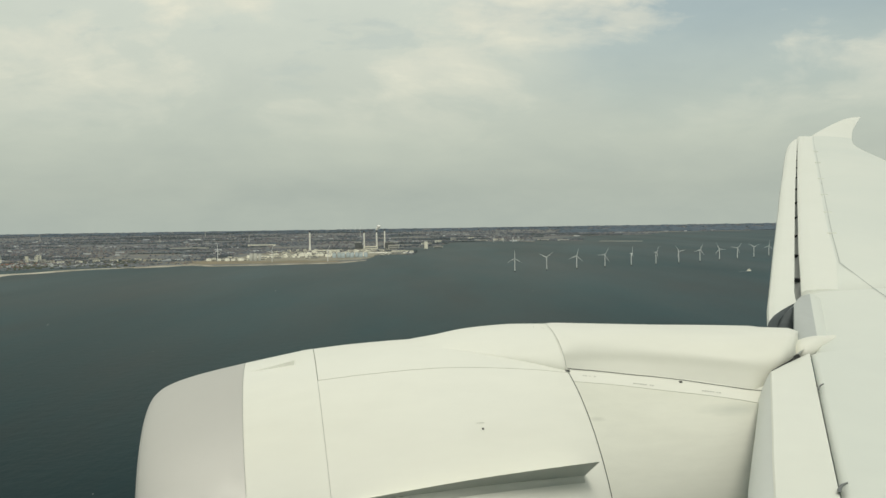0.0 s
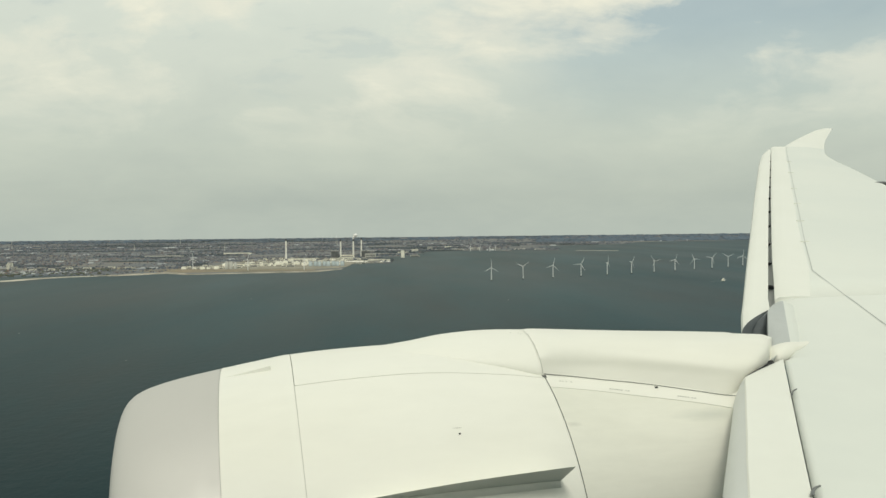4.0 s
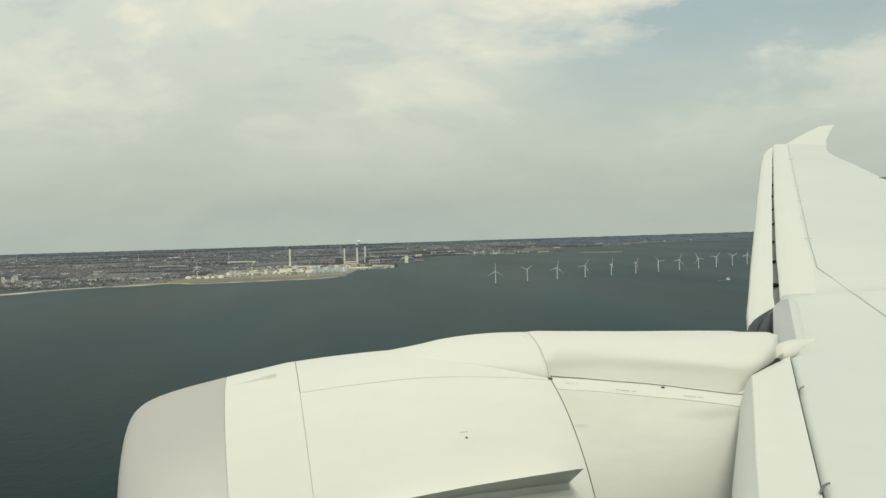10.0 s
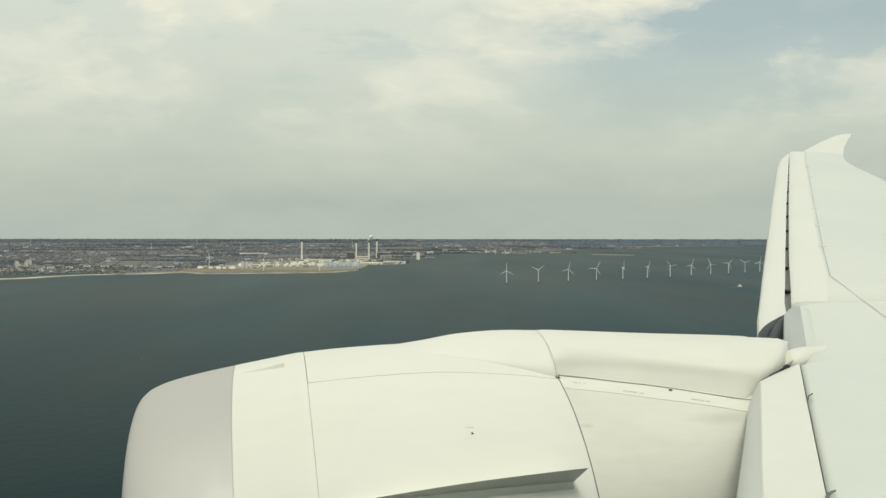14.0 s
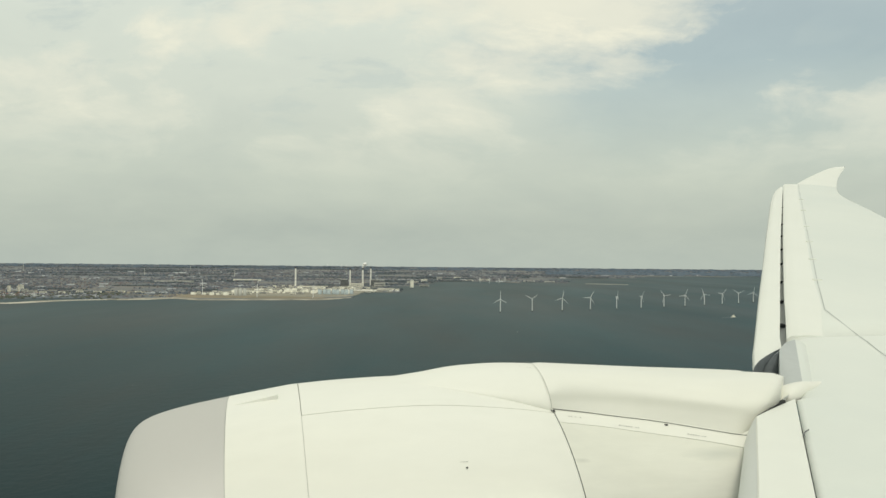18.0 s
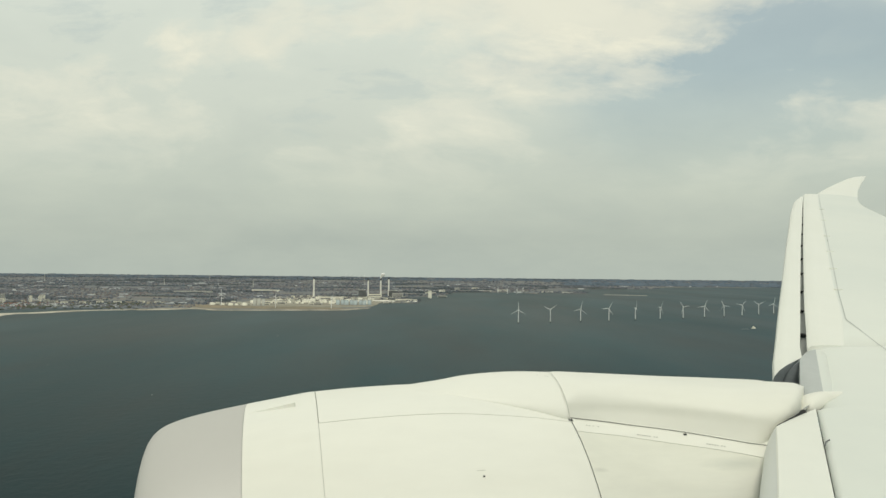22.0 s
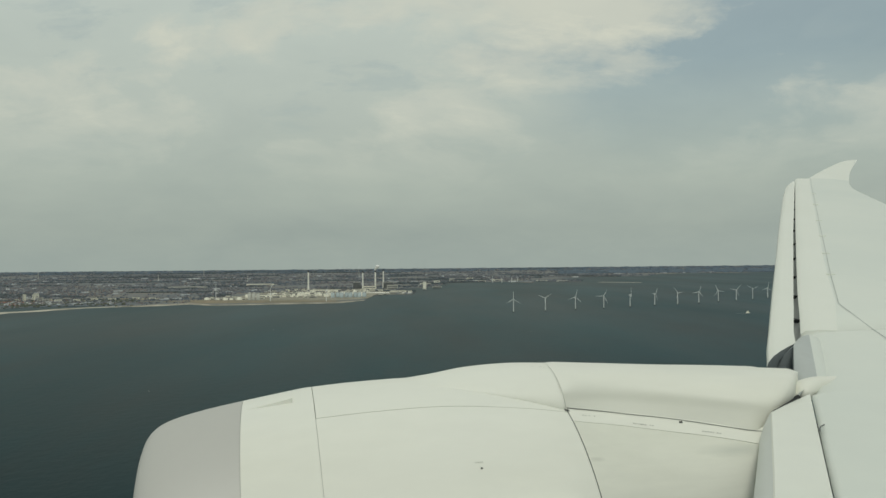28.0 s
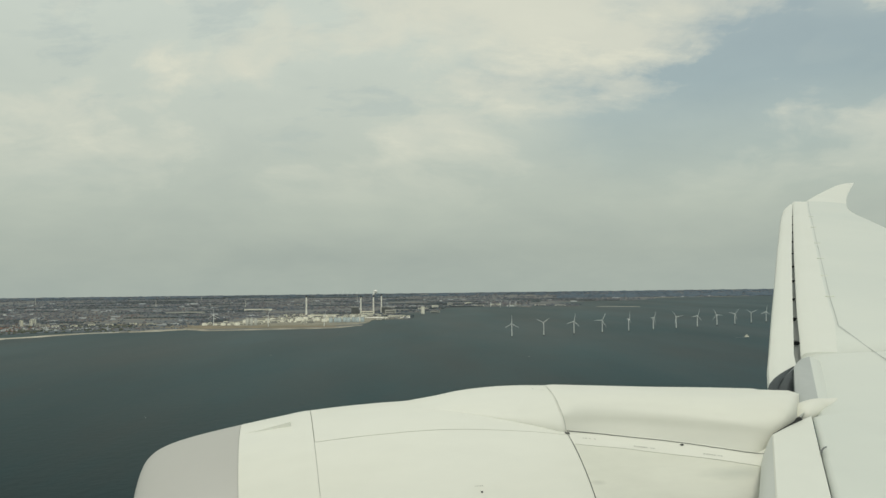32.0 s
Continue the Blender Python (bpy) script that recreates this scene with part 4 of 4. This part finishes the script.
for i, (x, y) in enumerate(((92, 1660), (108, 1640), (124, 1625), (140, 1690))):
    m = pose(x, y, 0, 0, 0, 30 * i)
    t = FARROW if i == 0 else copy_thing(FARROW, m)
    if i == 0:
        t.matrix_basis = m
    else:
        spun(t, 25 * i)
for i in range(5):
    spun(copy_thing(FARROW, pose(-455 + 19 * i, 4050 + 20 * i, 0.3, 0, 0, 10 * i) @ Matrix.Scale(1.5, 4)), 31 * i)


# ---- power station and tank farm ----
def chimney(x, y, h, r, label):
    c = new("chimney")
    c.matrix_basis = pose(x, y, 0.3)
    bm = bmesh.new()
    lathe(bm, [(r * 1.2, -0.2), (r * 1.05, h * 0.4), (r * 0.9, h * 0.9)], 20)
    shaft = part("shaft", bm, CHIM, c)
    bm = bmesh.new()
    lathe(bm, [(r * 0.9, h * 0.9), (r * 0.95, h * 0.905), (r * 0.92, h), (r * 0.6, h), (r * 0.55, h * 0.97), (0, h * 0.97)], 20)
    part("cap", bm, CAPD, c, "sooty dark chimney top")
    for k in (0.35, 0.62):
        bm = bmesh.new()
        lathe(bm, [(r * 1.0, h * k), (r * 1.35, h * k), (r * 1.35, h * k + 0.15), (r * 1.0, h * k + 0.15)], 20)
        part("gallery", bm, CONCRETE, shaft)
    tagged(c, label, "chimney", "power station chimneys")


chimney(-193, 1311, 30, 1.15, "tall pale concrete chimney with a dark top, standing alone")
chimney(-117, 1339, 28, 1.0, "pale chimney with a dark top beside the boiler house")
chimney(-99, 1346, 28.5, 1.15, "tall pale chimney with a wisp of steam")
chimney(-90, 1390, 30, 1.05, "pale chimney with a dark top near the quay")
STEAM = material("steam", (0.88, 0.88, 0.86), 1.0, 0, 0.3, 0.04)
bm = bmesh.new()
random.seed(4)
for i in range(16):
    t = i / 15
    m = Matrix.Translation((-99 + 3.5 * t + random.uniform(-.5, .5), 1346 + random.uniform(-.5, .5), 29 + 5.5 * t ** 0.7)) @ Matrix.Diagonal((0.8 + 1.9 * t, 0.8 + 1.6 * t, 0.7 + 1.1 * t, 1))
    bmesh.ops.create_icosphere(bm, subdivisions=2, radius=1.15, matrix=m)
for v in bm.verts:
    v.co += Vector((noise.noise(v.co * 0.9), 0, noise.noise(v.co * 0.9 + Vector((9, 0, 0))))) * 0.5
tagged(part("steam_plume", bm, STEAM), "small white steam plume over the chimney", "steam", kind="stuff")


def tank(name, r, h, mat):
    t = new(name)
    bm = bmesh.new()
    lathe(bm, [(r, 0), (r, h), (r * 0.97, h)], 28)
    shell = part("shell", bm, mat, t)
    bm = bmesh.new()
    lathe(bm, [(r * 0.99, h), (r * 0.6, h + r * 0.12), (0, h + r * 0.17)], 28)
    part("roof", bm, mat, t)
    bm = bmesh.new()
    lathe(bm, [(r * 1.0, h * 0.93), (r * 1.05, h * 0.94), (r * 1.05, h * 0.97), (r * 1.0, h * 0.98)], 28)
    part("rim_walkway", bm, CONCRETE, shell)
    return t


def scatter_tanks(proto, spots):
    for i, (x, y, k) in enumerate(spots):
        m = pose(x, y, 0.33)
        t = proto if i == 0 else copy_thing(proto, m)
        if i == 0:
            t.matrix_basis = m
        t.scale = (k, k, k)


random.seed(11)
WT = tagged(tank("storage_tank", 3.6, 3.4, TANKW), "white cylindrical oil storage tank at the harbour", "tank", "tank farm")
spots = []
for row, (y, x0, x1) in enumerate(((1085, -232, -92), (1125, -228, -125), (1170, -215, -100), (1215, -200, -95))):
    x = x0
    while x < x1:
        spots.append((x + random.uniform(-1.5, 1.5), y + random.uniform(-6, 6), random.choice((0.45, 0.6, 0.75, 0.95))))
        x += random.choice((6, 9, 13))
spots += [(-262 + 8.6 * i + 1.7 * (i % 3), 1012 + 5 * (i % 2), (0.8, 0.62, 0.75, 0.55, 0.85)[i]) for i in range(5)]
scatter_tanks(WT, spots)
BT = tagged(tank("storage_tank", 2.3, 5.6, TANKB), "tall light-blue cylindrical tank by the water", "tank", "blue tanks")
scatter_tanks(BT, [(-128 + 5.2 * i, 1062 + 5 * (i % 2), 1.0) for i in range(8)])
SI = tagged(tank("silo", 2.0, 8.5, HALL), "tall grey concrete silo", "silo", "pair of silos")
scatter_tanks(SI, [(-213, 1005, 1.0), (-208.5, 1005, 1.0), (-204, 1006, 0.92)])


def hall(name, x, y, dx, dy, h, mat, turn, label, category, group="", windows=0):
    b = new(name)
    b.matrix_basis = pose(x, y, 0.3, 0, 0, turn)
    bm = bmesh.new()
    box(bm, 0, 0, 0, dx, dy, h)
    bmesh.ops.bevel(bm, geom=list(bm.edges), offset=0.06, segments=1, affect="EDGES")
    part("body", bm, mat, b, smooth=False)
    bm = bmesh.new()
    box(bm, 0, 0, h - 0.02, dx + 0.3, dy + 0.3, 0.22)
    box(bm, dx * 0.2, dy * 0.1, h + 0.2, dx * 0.2, dy * 0.3, 0.5)
    part("roof", bm, CONCRETE if mat is not HALLD else HALL, b, smooth=False)
    for k in range(windows):
        bm = bmesh.new()
        box(bm, 0, -dy / 2 - 0.02, h * (0.12 + 0.84 * k / windows), dx * 0.86, 0.08, h / windows * 0.38)
        part("window_band", bm, HALLD, b, smooth=False)
    bm = bmesh.new()
    box(bm, -dx * 0.3, -dy / 2 - 0.03, 0, min(1.2, dx * 0.2), 0.1, min(1.2, h * 0.4))
    part("door", bm, HALLD if mat is not HALLD else HALL, b, smooth=False)
    tagged(b, label, category, group)
    return b


hall("boiler_house", -126, 1345, 11, 12, 11, HALLD, 8, "tall dark-clad boiler house of the power station", "power plant", windows=0)
hall("boiler_house", -82, 1375, 12, 14, 10, HALLD, -5, "dark-clad boiler house with a pale roof", "power plant")
hall("turbine_hall", -106, 1322, 20, 10, 6.0, TANKW, 5, "long white turbine hall below the chimneys", "power plant", windows=2)
hall("turbine_hall", -74, 1352, 16, 10, 6.5, HALL, 0, "grey turbine hall by the quay", "power plant", windows=2)
hall("warehouse", -58, 1215, 22, 9, 2.6, TANKW, -10, "low white warehouse on the quay", "warehouse", "harbour warehouses", 1)
hall("warehouse", -60, 1170, 15, 8, 2.2, HALL, -10, "low grey warehouse on the quay", "warehouse", "harbour warehouses", 1)
hall("warehouse", -42, 1190, 5, 5, 3.0, TANKW, 0, "small white shed at the pier head", "warehouse", "harbour warehouses", 1)
hall("warehouse", -205, 1090, 30, 10, 2.8, TANKW, 3, "long white warehouse behind the tanks", "warehouse", "harbour warehouses", 1)
hall("warehouse", -165, 1260, 34, 12, 3.4, TANKW, 0, "long pale warehouse behind the tank farm", "warehouse", "harbour warehouses", 1)
hall("warehouse", -420, 1500, 60, 20, 3.0, HALL, 0, "wide pale flat-roofed warehouse inland", "warehouse", "inland sheds", 1)
hall("warehouse", -330, 1650, 48, 16, 3.0, TANKW, 4, "wide white flat-roofed warehouse inland", "warehouse", "inland sheds", 1)
hall("grain_tower", -26, 1340, 4.6, 4.6, 11, TANKW, 12, "slim white tower block on the harbour point", "tower", windows=0)
hall("pier_building", -8, 1400, 14, 8, 2.4, HALL, -8, "low pale building on the harbour point", "warehouse", "harbour warehouses", 1)
for i, (x, y, w, h) in enumerate(((38, 1790, 22, 4), (75, 1800, 30, 3.5), (112, 1860, 26, 5), (150, 1830, 34, 3), (196, 1790, 30, 3), (232, 1760, 26, 2.6), (20, 1880, 12, 10), (60, 1980, 16, 8), (-30, 1620, 26, 4), (-60, 1520, 22, 4), (-10, 1700, 14, 9))):
    hall("harbour_building", x, y, w * 0.75, 7, h * 0.55, TANKW if i % 3 else HALL, 6 * (i % 4), "pale harbour building across the water", "building", "far harbour front", 2)
# sheds and works buildings crowded round the plant
random.seed(21)
WORKS = [hall("works_building", -150, 1150, 6, 4, 1.8, TANKW, 5, "small cream works building by the tanks", "building", "works buildings", 1),
         hall("works_building", -140, 1200, 9, 4, 1.5, HALL, -6, "low grey works building by the tanks", "building", "works buildings", 1),
         hall("works_building", -110, 1240, 4, 4, 3.2, TANKW, 0, "tall cream works building by the tanks", "building", "works buildings", 2),
         hall("works_building", -180, 1180, 12, 5, 1.6, TANKW, 10, "long cream works building by the tanks", "building", "works buildings", 1)]
for i in range(84):
    d = random.uniform(1045, 1330)
    x = random.uniform(-0.185, -0.055) * d - 8
    if d < 1110 and x > -135:
        continue
    copy_thing(WORKS[i % 4], pose(x, d, 0.3, 0, 0, random.uniform(-20, 20)))
for i in range(14):
    copy_thing(WORKS[i % 4], pose(random.uniform(-265, -205), random.uniform(1015, 1060), 0.3, 0, 0, random.uniform(-20, 20)))
# blocks of flats behind the beach
for i, (x, y, w, h) in enumerate(((-478, 1040, 3.2, 11), (-469, 1044, 3.0, 10.0), (-440, 1010, 9, 4.5), (-425, 1006, 10, 4), (-408, 1015, 9, 3.8), (-455, 1030, 8, 6), (-398, 1040, 10, 3.6), (-380, 1046, 12, 3.2),
                                 (-435, 1055, 14, 3.4), (-495, 1010, 6, 8), (-500, 1120, 8, 9), (-520, 1060, 5, 12), (-360, 1068, 11, 3.0), (-338, 1060, 9, 2.6), (-420, 1090, 16, 3.2))):
    hall("apartment_block", x, y, w * 0.7, 3.6, h * 0.7, TANKW if i % 3 != 2 else HALL, -8 + 5 * (i % 4), "pale block of flats behind the beach", "apartment block", "flats by the shore", max(2, int(h / 1.2)))
for x, y, h in ((-1082, 2435, 24), (-640, 2050, 16), (-417, 1949, 14), (-210, 2300, 18), (-760, 2900, 22)):
    c = new("radio_mast")
    c.matrix_basis = pose(x, y, 0.3)
    bm = bmesh.new()
    lathe(bm, [(1.0, 0), (0.6, h * 0.6), (0.3, h), (0, h)], 10)
    part("mast", bm, HALL, c)
    bm = bmesh.new()
    lathe(bm, [(0.5, h * 0.7), (1.5, h * 0.72), (1.5, h * 0.76), (0.5, h * 0.78)], 10)
    part("platform", bm, CONCRETE, c)
    tagged(c, "slim grey mast rising over the town", "mast", "town masts")

# ---- boat ----
boat = new("motor_boat")
boat.matrix_basis = pose(232, 690, 0.0, 0, 0, 25)
bm = bmesh.new()
rows = []
for x, w in ((-2.0, 0.55), (-1.0, 0.68), (0.5, 0.66), (1.4, 0.42), (2.1, 0.04)):
    rows.append([(x, -w, 0.75 + 0.05 * x), (x, -w * 0.8, 0.1), (x, 0, -0.25), (x, w * 0.8, 0.1), (x, w, 0.75 + 0.05 * x)])
grid_faces(bm, rows, close=True)
part("hull", bm, TANKW, boat)
bm = bmesh.new()
box(bm, -0.2, 0, 0.7, 1.7, 0.95, 0.8)
box(bm, 0.0, 0, 1.5, 0.9, 0.8, 0.45)
bmesh.ops.bevel(bm, geom=list(bm.edges), offset=0.08, segments=1, affect="EDGES")
part("cabin", bm, TANKW, boat, smooth=False)
bm = bmesh.new()
box(bm, -0.1, 0, 1.15, 1.55, 0.98, 0.22)
part("window_band", bm, HALLD, boat, smooth=False)
tagged(boat, "small white motor boat under way", "boat")
FOAM = material("foam", (0.78, 0.80, 0.80), 0.9, 0, 0.4, 0.1)
random.seed(9)
bm = bmesh.new()
for i in range(60):
    t = random.random() ** 1.5
    box(bm, 232 - 2 - 9 * t * math.cos(radians(25)) + random.uniform(-.6, .6) * t, 690 - 1 - 9 * t * math.sin(radians(25)) + random.uniform(-.6, .6) * t, 0.0, random.uniform(.2, .7) * (1 - t * .5), 0.2, 0.03, random.random())
for i in range(7):
    y = random.uniform(120, 620)
    box(bm, random.uniform(-0.48, 0.1) * y, y, 0.0, random.uniform(.25, .6) * (y / 250), 0.12 * y / 200, 0.04, random.uniform(-.3, .3))
tagged(part("foam", bm, FOAM, smooth=False), "white flecks of foam on the water", "foam", kind="stuff")


# ---- town and woods ----
def gable_house(verts, faces, x, y, w, d, h, turn):
    c, s = math.cos(turn), math.sin(turn)
    k = len(verts)
    for px, py, pz in ((-w, -d, 0), (w, -d, 0), (w, d, 0), (-w, d, 0), (-w, -d, h), (w, -d, h), (w, d, h), (-w, d, h), (-w, 0, h * 1.5), (w, 0, h * 1.5)):
        verts.append((x + px * c - py * s, y + px * s + py * c, 0.33 + pz))
    faces += [tuple(k + q for q in f) for f in ((0, 1, 5, 4), (2, 3, 7, 6), (1, 2, 6, 9, 5), (3, 0, 4, 8, 7), (4, 5, 9, 8), (6, 7, 8, 9))]


def joined(name, verts, faces, mat, label, category):
    me = bpy.data.meshes.new(name)
    me.from_pydata(verts, [], faces)
    me.materials.append(mat)
    return tagged(new(name, me), label, category, kind="stuff")


rng = np.random.default_rng(5)


def land_spots(n, near, far, left, right, power=1.0):
    """Spots on the land, thinning out with the distance."""
    out = []
    while len(out) < n:
        d = near * (far / near) ** (rng.random() ** power)
        x = rng.uniform(left, right) * d
        if noise.noise((x * 0.006, d * 0.004, 2.0)) > rng.uniform(-0.25, 0.6):
            continue
        if inside(x, d) and not (-270 < x < -60 and d < 1240):
            out.append((x, d))
    return out


def houses_on(spots, big, small):
    v, f = [], []
    for x, y in spots:
        k = 0.45 + y / 3200
        gable_house(v, f, x, y, rng.uniform(small, big) * k, rng.uniform(0.6, 1.0) * k, rng.uniform(0.6, 1.1) * k, rng.uniform(0, 3.1))
    return v, f


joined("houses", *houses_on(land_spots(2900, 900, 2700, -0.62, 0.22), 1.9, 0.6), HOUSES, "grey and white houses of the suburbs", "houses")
brick_spots = land_spots(1600, 940, 2500, -0.62, 0.12)
for i in range(650):
    brick_spots.append((rng.uniform(-820, -450), rng.uniform(1020, 1500)))
joined("brick_houses", *houses_on(brick_spots, 1.7, 0.6), BRICKS, "red-roofed brick houses of the suburbs", "houses")
v, f = [], []
for x, y in land_spots(210, 980, 2700, -0.6, 0.3):
    k = 0.6 + y / 2200
    gable_house(v, f, x, y, rng.uniform(1.5, 6.0) * k, rng.uniform(0.8, 1.8) * k, rng.uniform(0.5, 1.1) * k, rng.uniform(-0.4, 0.4))
joined("sheds", v, f, SHEDS, "long white sheds and halls scattered through the town", "sheds")


def clump(verts, faces, x, y, r, h):
    """A ragged mound of branches."""
    k, n = len(verts), 7
    a0 = rng.uniform(0, 6)
    for z, q in ((0.0, 1.0), (0.45, 1.05), (0.8, 0.62)):
        for i in range(n):
            a = a0 + 6.283 * i / n
            g = r * q * rng.uniform(0.7, 1.2)
            verts.append((x + g * math.cos(a), y + g * math.sin(a), 0.3 + h * z * rng.uniform(0.85, 1.15)))
    verts.append((x + rng.uniform(-.2, .2) * r, y, 0.3 + h * rng.uniform(0.9, 1.15)))
    for j in range(2):
        for i in range(n):
            b, c = k + j * n + i, k + j * n + (i + 1) % n
            faces.append((b, c, c + n, b + n))
    for i in range(n):
        faces.append((k + 2 * n + i, k + 2 * n + (i + 1) % n, k + 3 * n))


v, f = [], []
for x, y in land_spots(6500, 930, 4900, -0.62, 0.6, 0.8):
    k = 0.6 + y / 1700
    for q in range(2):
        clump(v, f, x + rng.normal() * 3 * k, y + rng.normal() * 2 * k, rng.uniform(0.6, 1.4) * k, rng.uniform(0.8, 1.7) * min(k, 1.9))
joined("woods", v, f, WOODS, "bare purple-brown trees and hedges between the houses, blued by painted haze", "trees")
v, f = [], []
for i in range(95):
    y = 1010 * (4.2 ** rng.random())
    x = y * rng.uniform(-0.6, 0.15)
    n = int(rng.uniform(20, 90))
    lean = rng.uniform(-0.12, 0.12)
    for j in range(n):
        px, py = x + j * 1.7 * (0.6 + y / 2500), y + lean * j * 1.7 + rng.normal() * 2.5
        if inside(px, py) and not (-270 < px < -60 and py < 1240):
            k = 0.7 + y / 2600
            clump(v, f, px, py, rng.uniform(1.0, 1.8) * k, rng.uniform(1.2, 2.0) * k)
for i in range(260):
    px, py = rng.uniform(-520, -300), rng.uniform(1000, 1075)
    if inside(px, py):
        clump(v, f, px, py, rng.uniform(0.7, 1.5), rng.uniform(0.9, 1.7))
# evergreen tone lightened and blued by painted haze
BELTS = material("hazed_evergreen_belts", (0.060, 0.082, 0.098), 0.95, 0, 0.012, 0.12, tint=(0.080, 0.092, 0.098), island=0.25)
joined("tree_belts", v, f, BELTS, "dark evergreen shelter belts along fields and railways", "trees")
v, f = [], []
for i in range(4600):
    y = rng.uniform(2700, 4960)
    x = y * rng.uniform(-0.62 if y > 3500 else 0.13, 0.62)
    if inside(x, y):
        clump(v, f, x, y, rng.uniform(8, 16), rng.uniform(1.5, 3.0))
# distance haze is put into the woods' colour as blue
FARWOODS = material("hazed_shore_woods", (0.074, 0.110, 0.152), 0.95, 0, 0.01, 0.1, tint=(0.086, 0.120, 0.158), island=0.12)
joined("far_woods", v, f, FARWOODS, "dark wooded shore across the bay, tinted blue for haze", "trees")
# shore suburb: pale cottages and olive scrub behind the sand
spots = [(rng.uniform(-480, -405), rng.uniform(935, 1030)) for i in range(130)] + [(rng.uniform(-405, -345), rng.uniform(925, 1010)) for i in range(45)]
joined("cottages", *houses_on([p for p in spots if inside(*p)], 2.6, 0.8), SHEDS, "small whitewashed cottages behind the beach", "houses")
roofs = [(rng.uniform(-560, -420), rng.uniform(905, 1040)) for i in range(260)]
joined("terraces", *houses_on([p for p in roofs if inside(*p)], 1.6, 0.7), TILES, "red-tiled terraces of the old fishing quarter", "houses")
v, f = [], []
for i in range(1100):
    y = rng.uniform(800, 1035)
    x = rng.uniform(-0.50, -0.33) * y
    if inside(x, y) and noise.noise((x * 0.03, y * 0.015, 7.0)) > rng.uniform(-0.3, 0.35):
        clump(v, f, x, y, rng.uniform(0.8, 2.0), rng.uniform(0.7, 1.5))
SCRUB = material("olive_scrub", (0.105, 0.108, 0.075), 0.95, 0, 0.02, 0.15, tint=(0.075, 0.088, 0.070), island=0.3)
joined("scrub", v, f, SCRUB, "olive-brown scrub and garden trees near the beach", "trees")
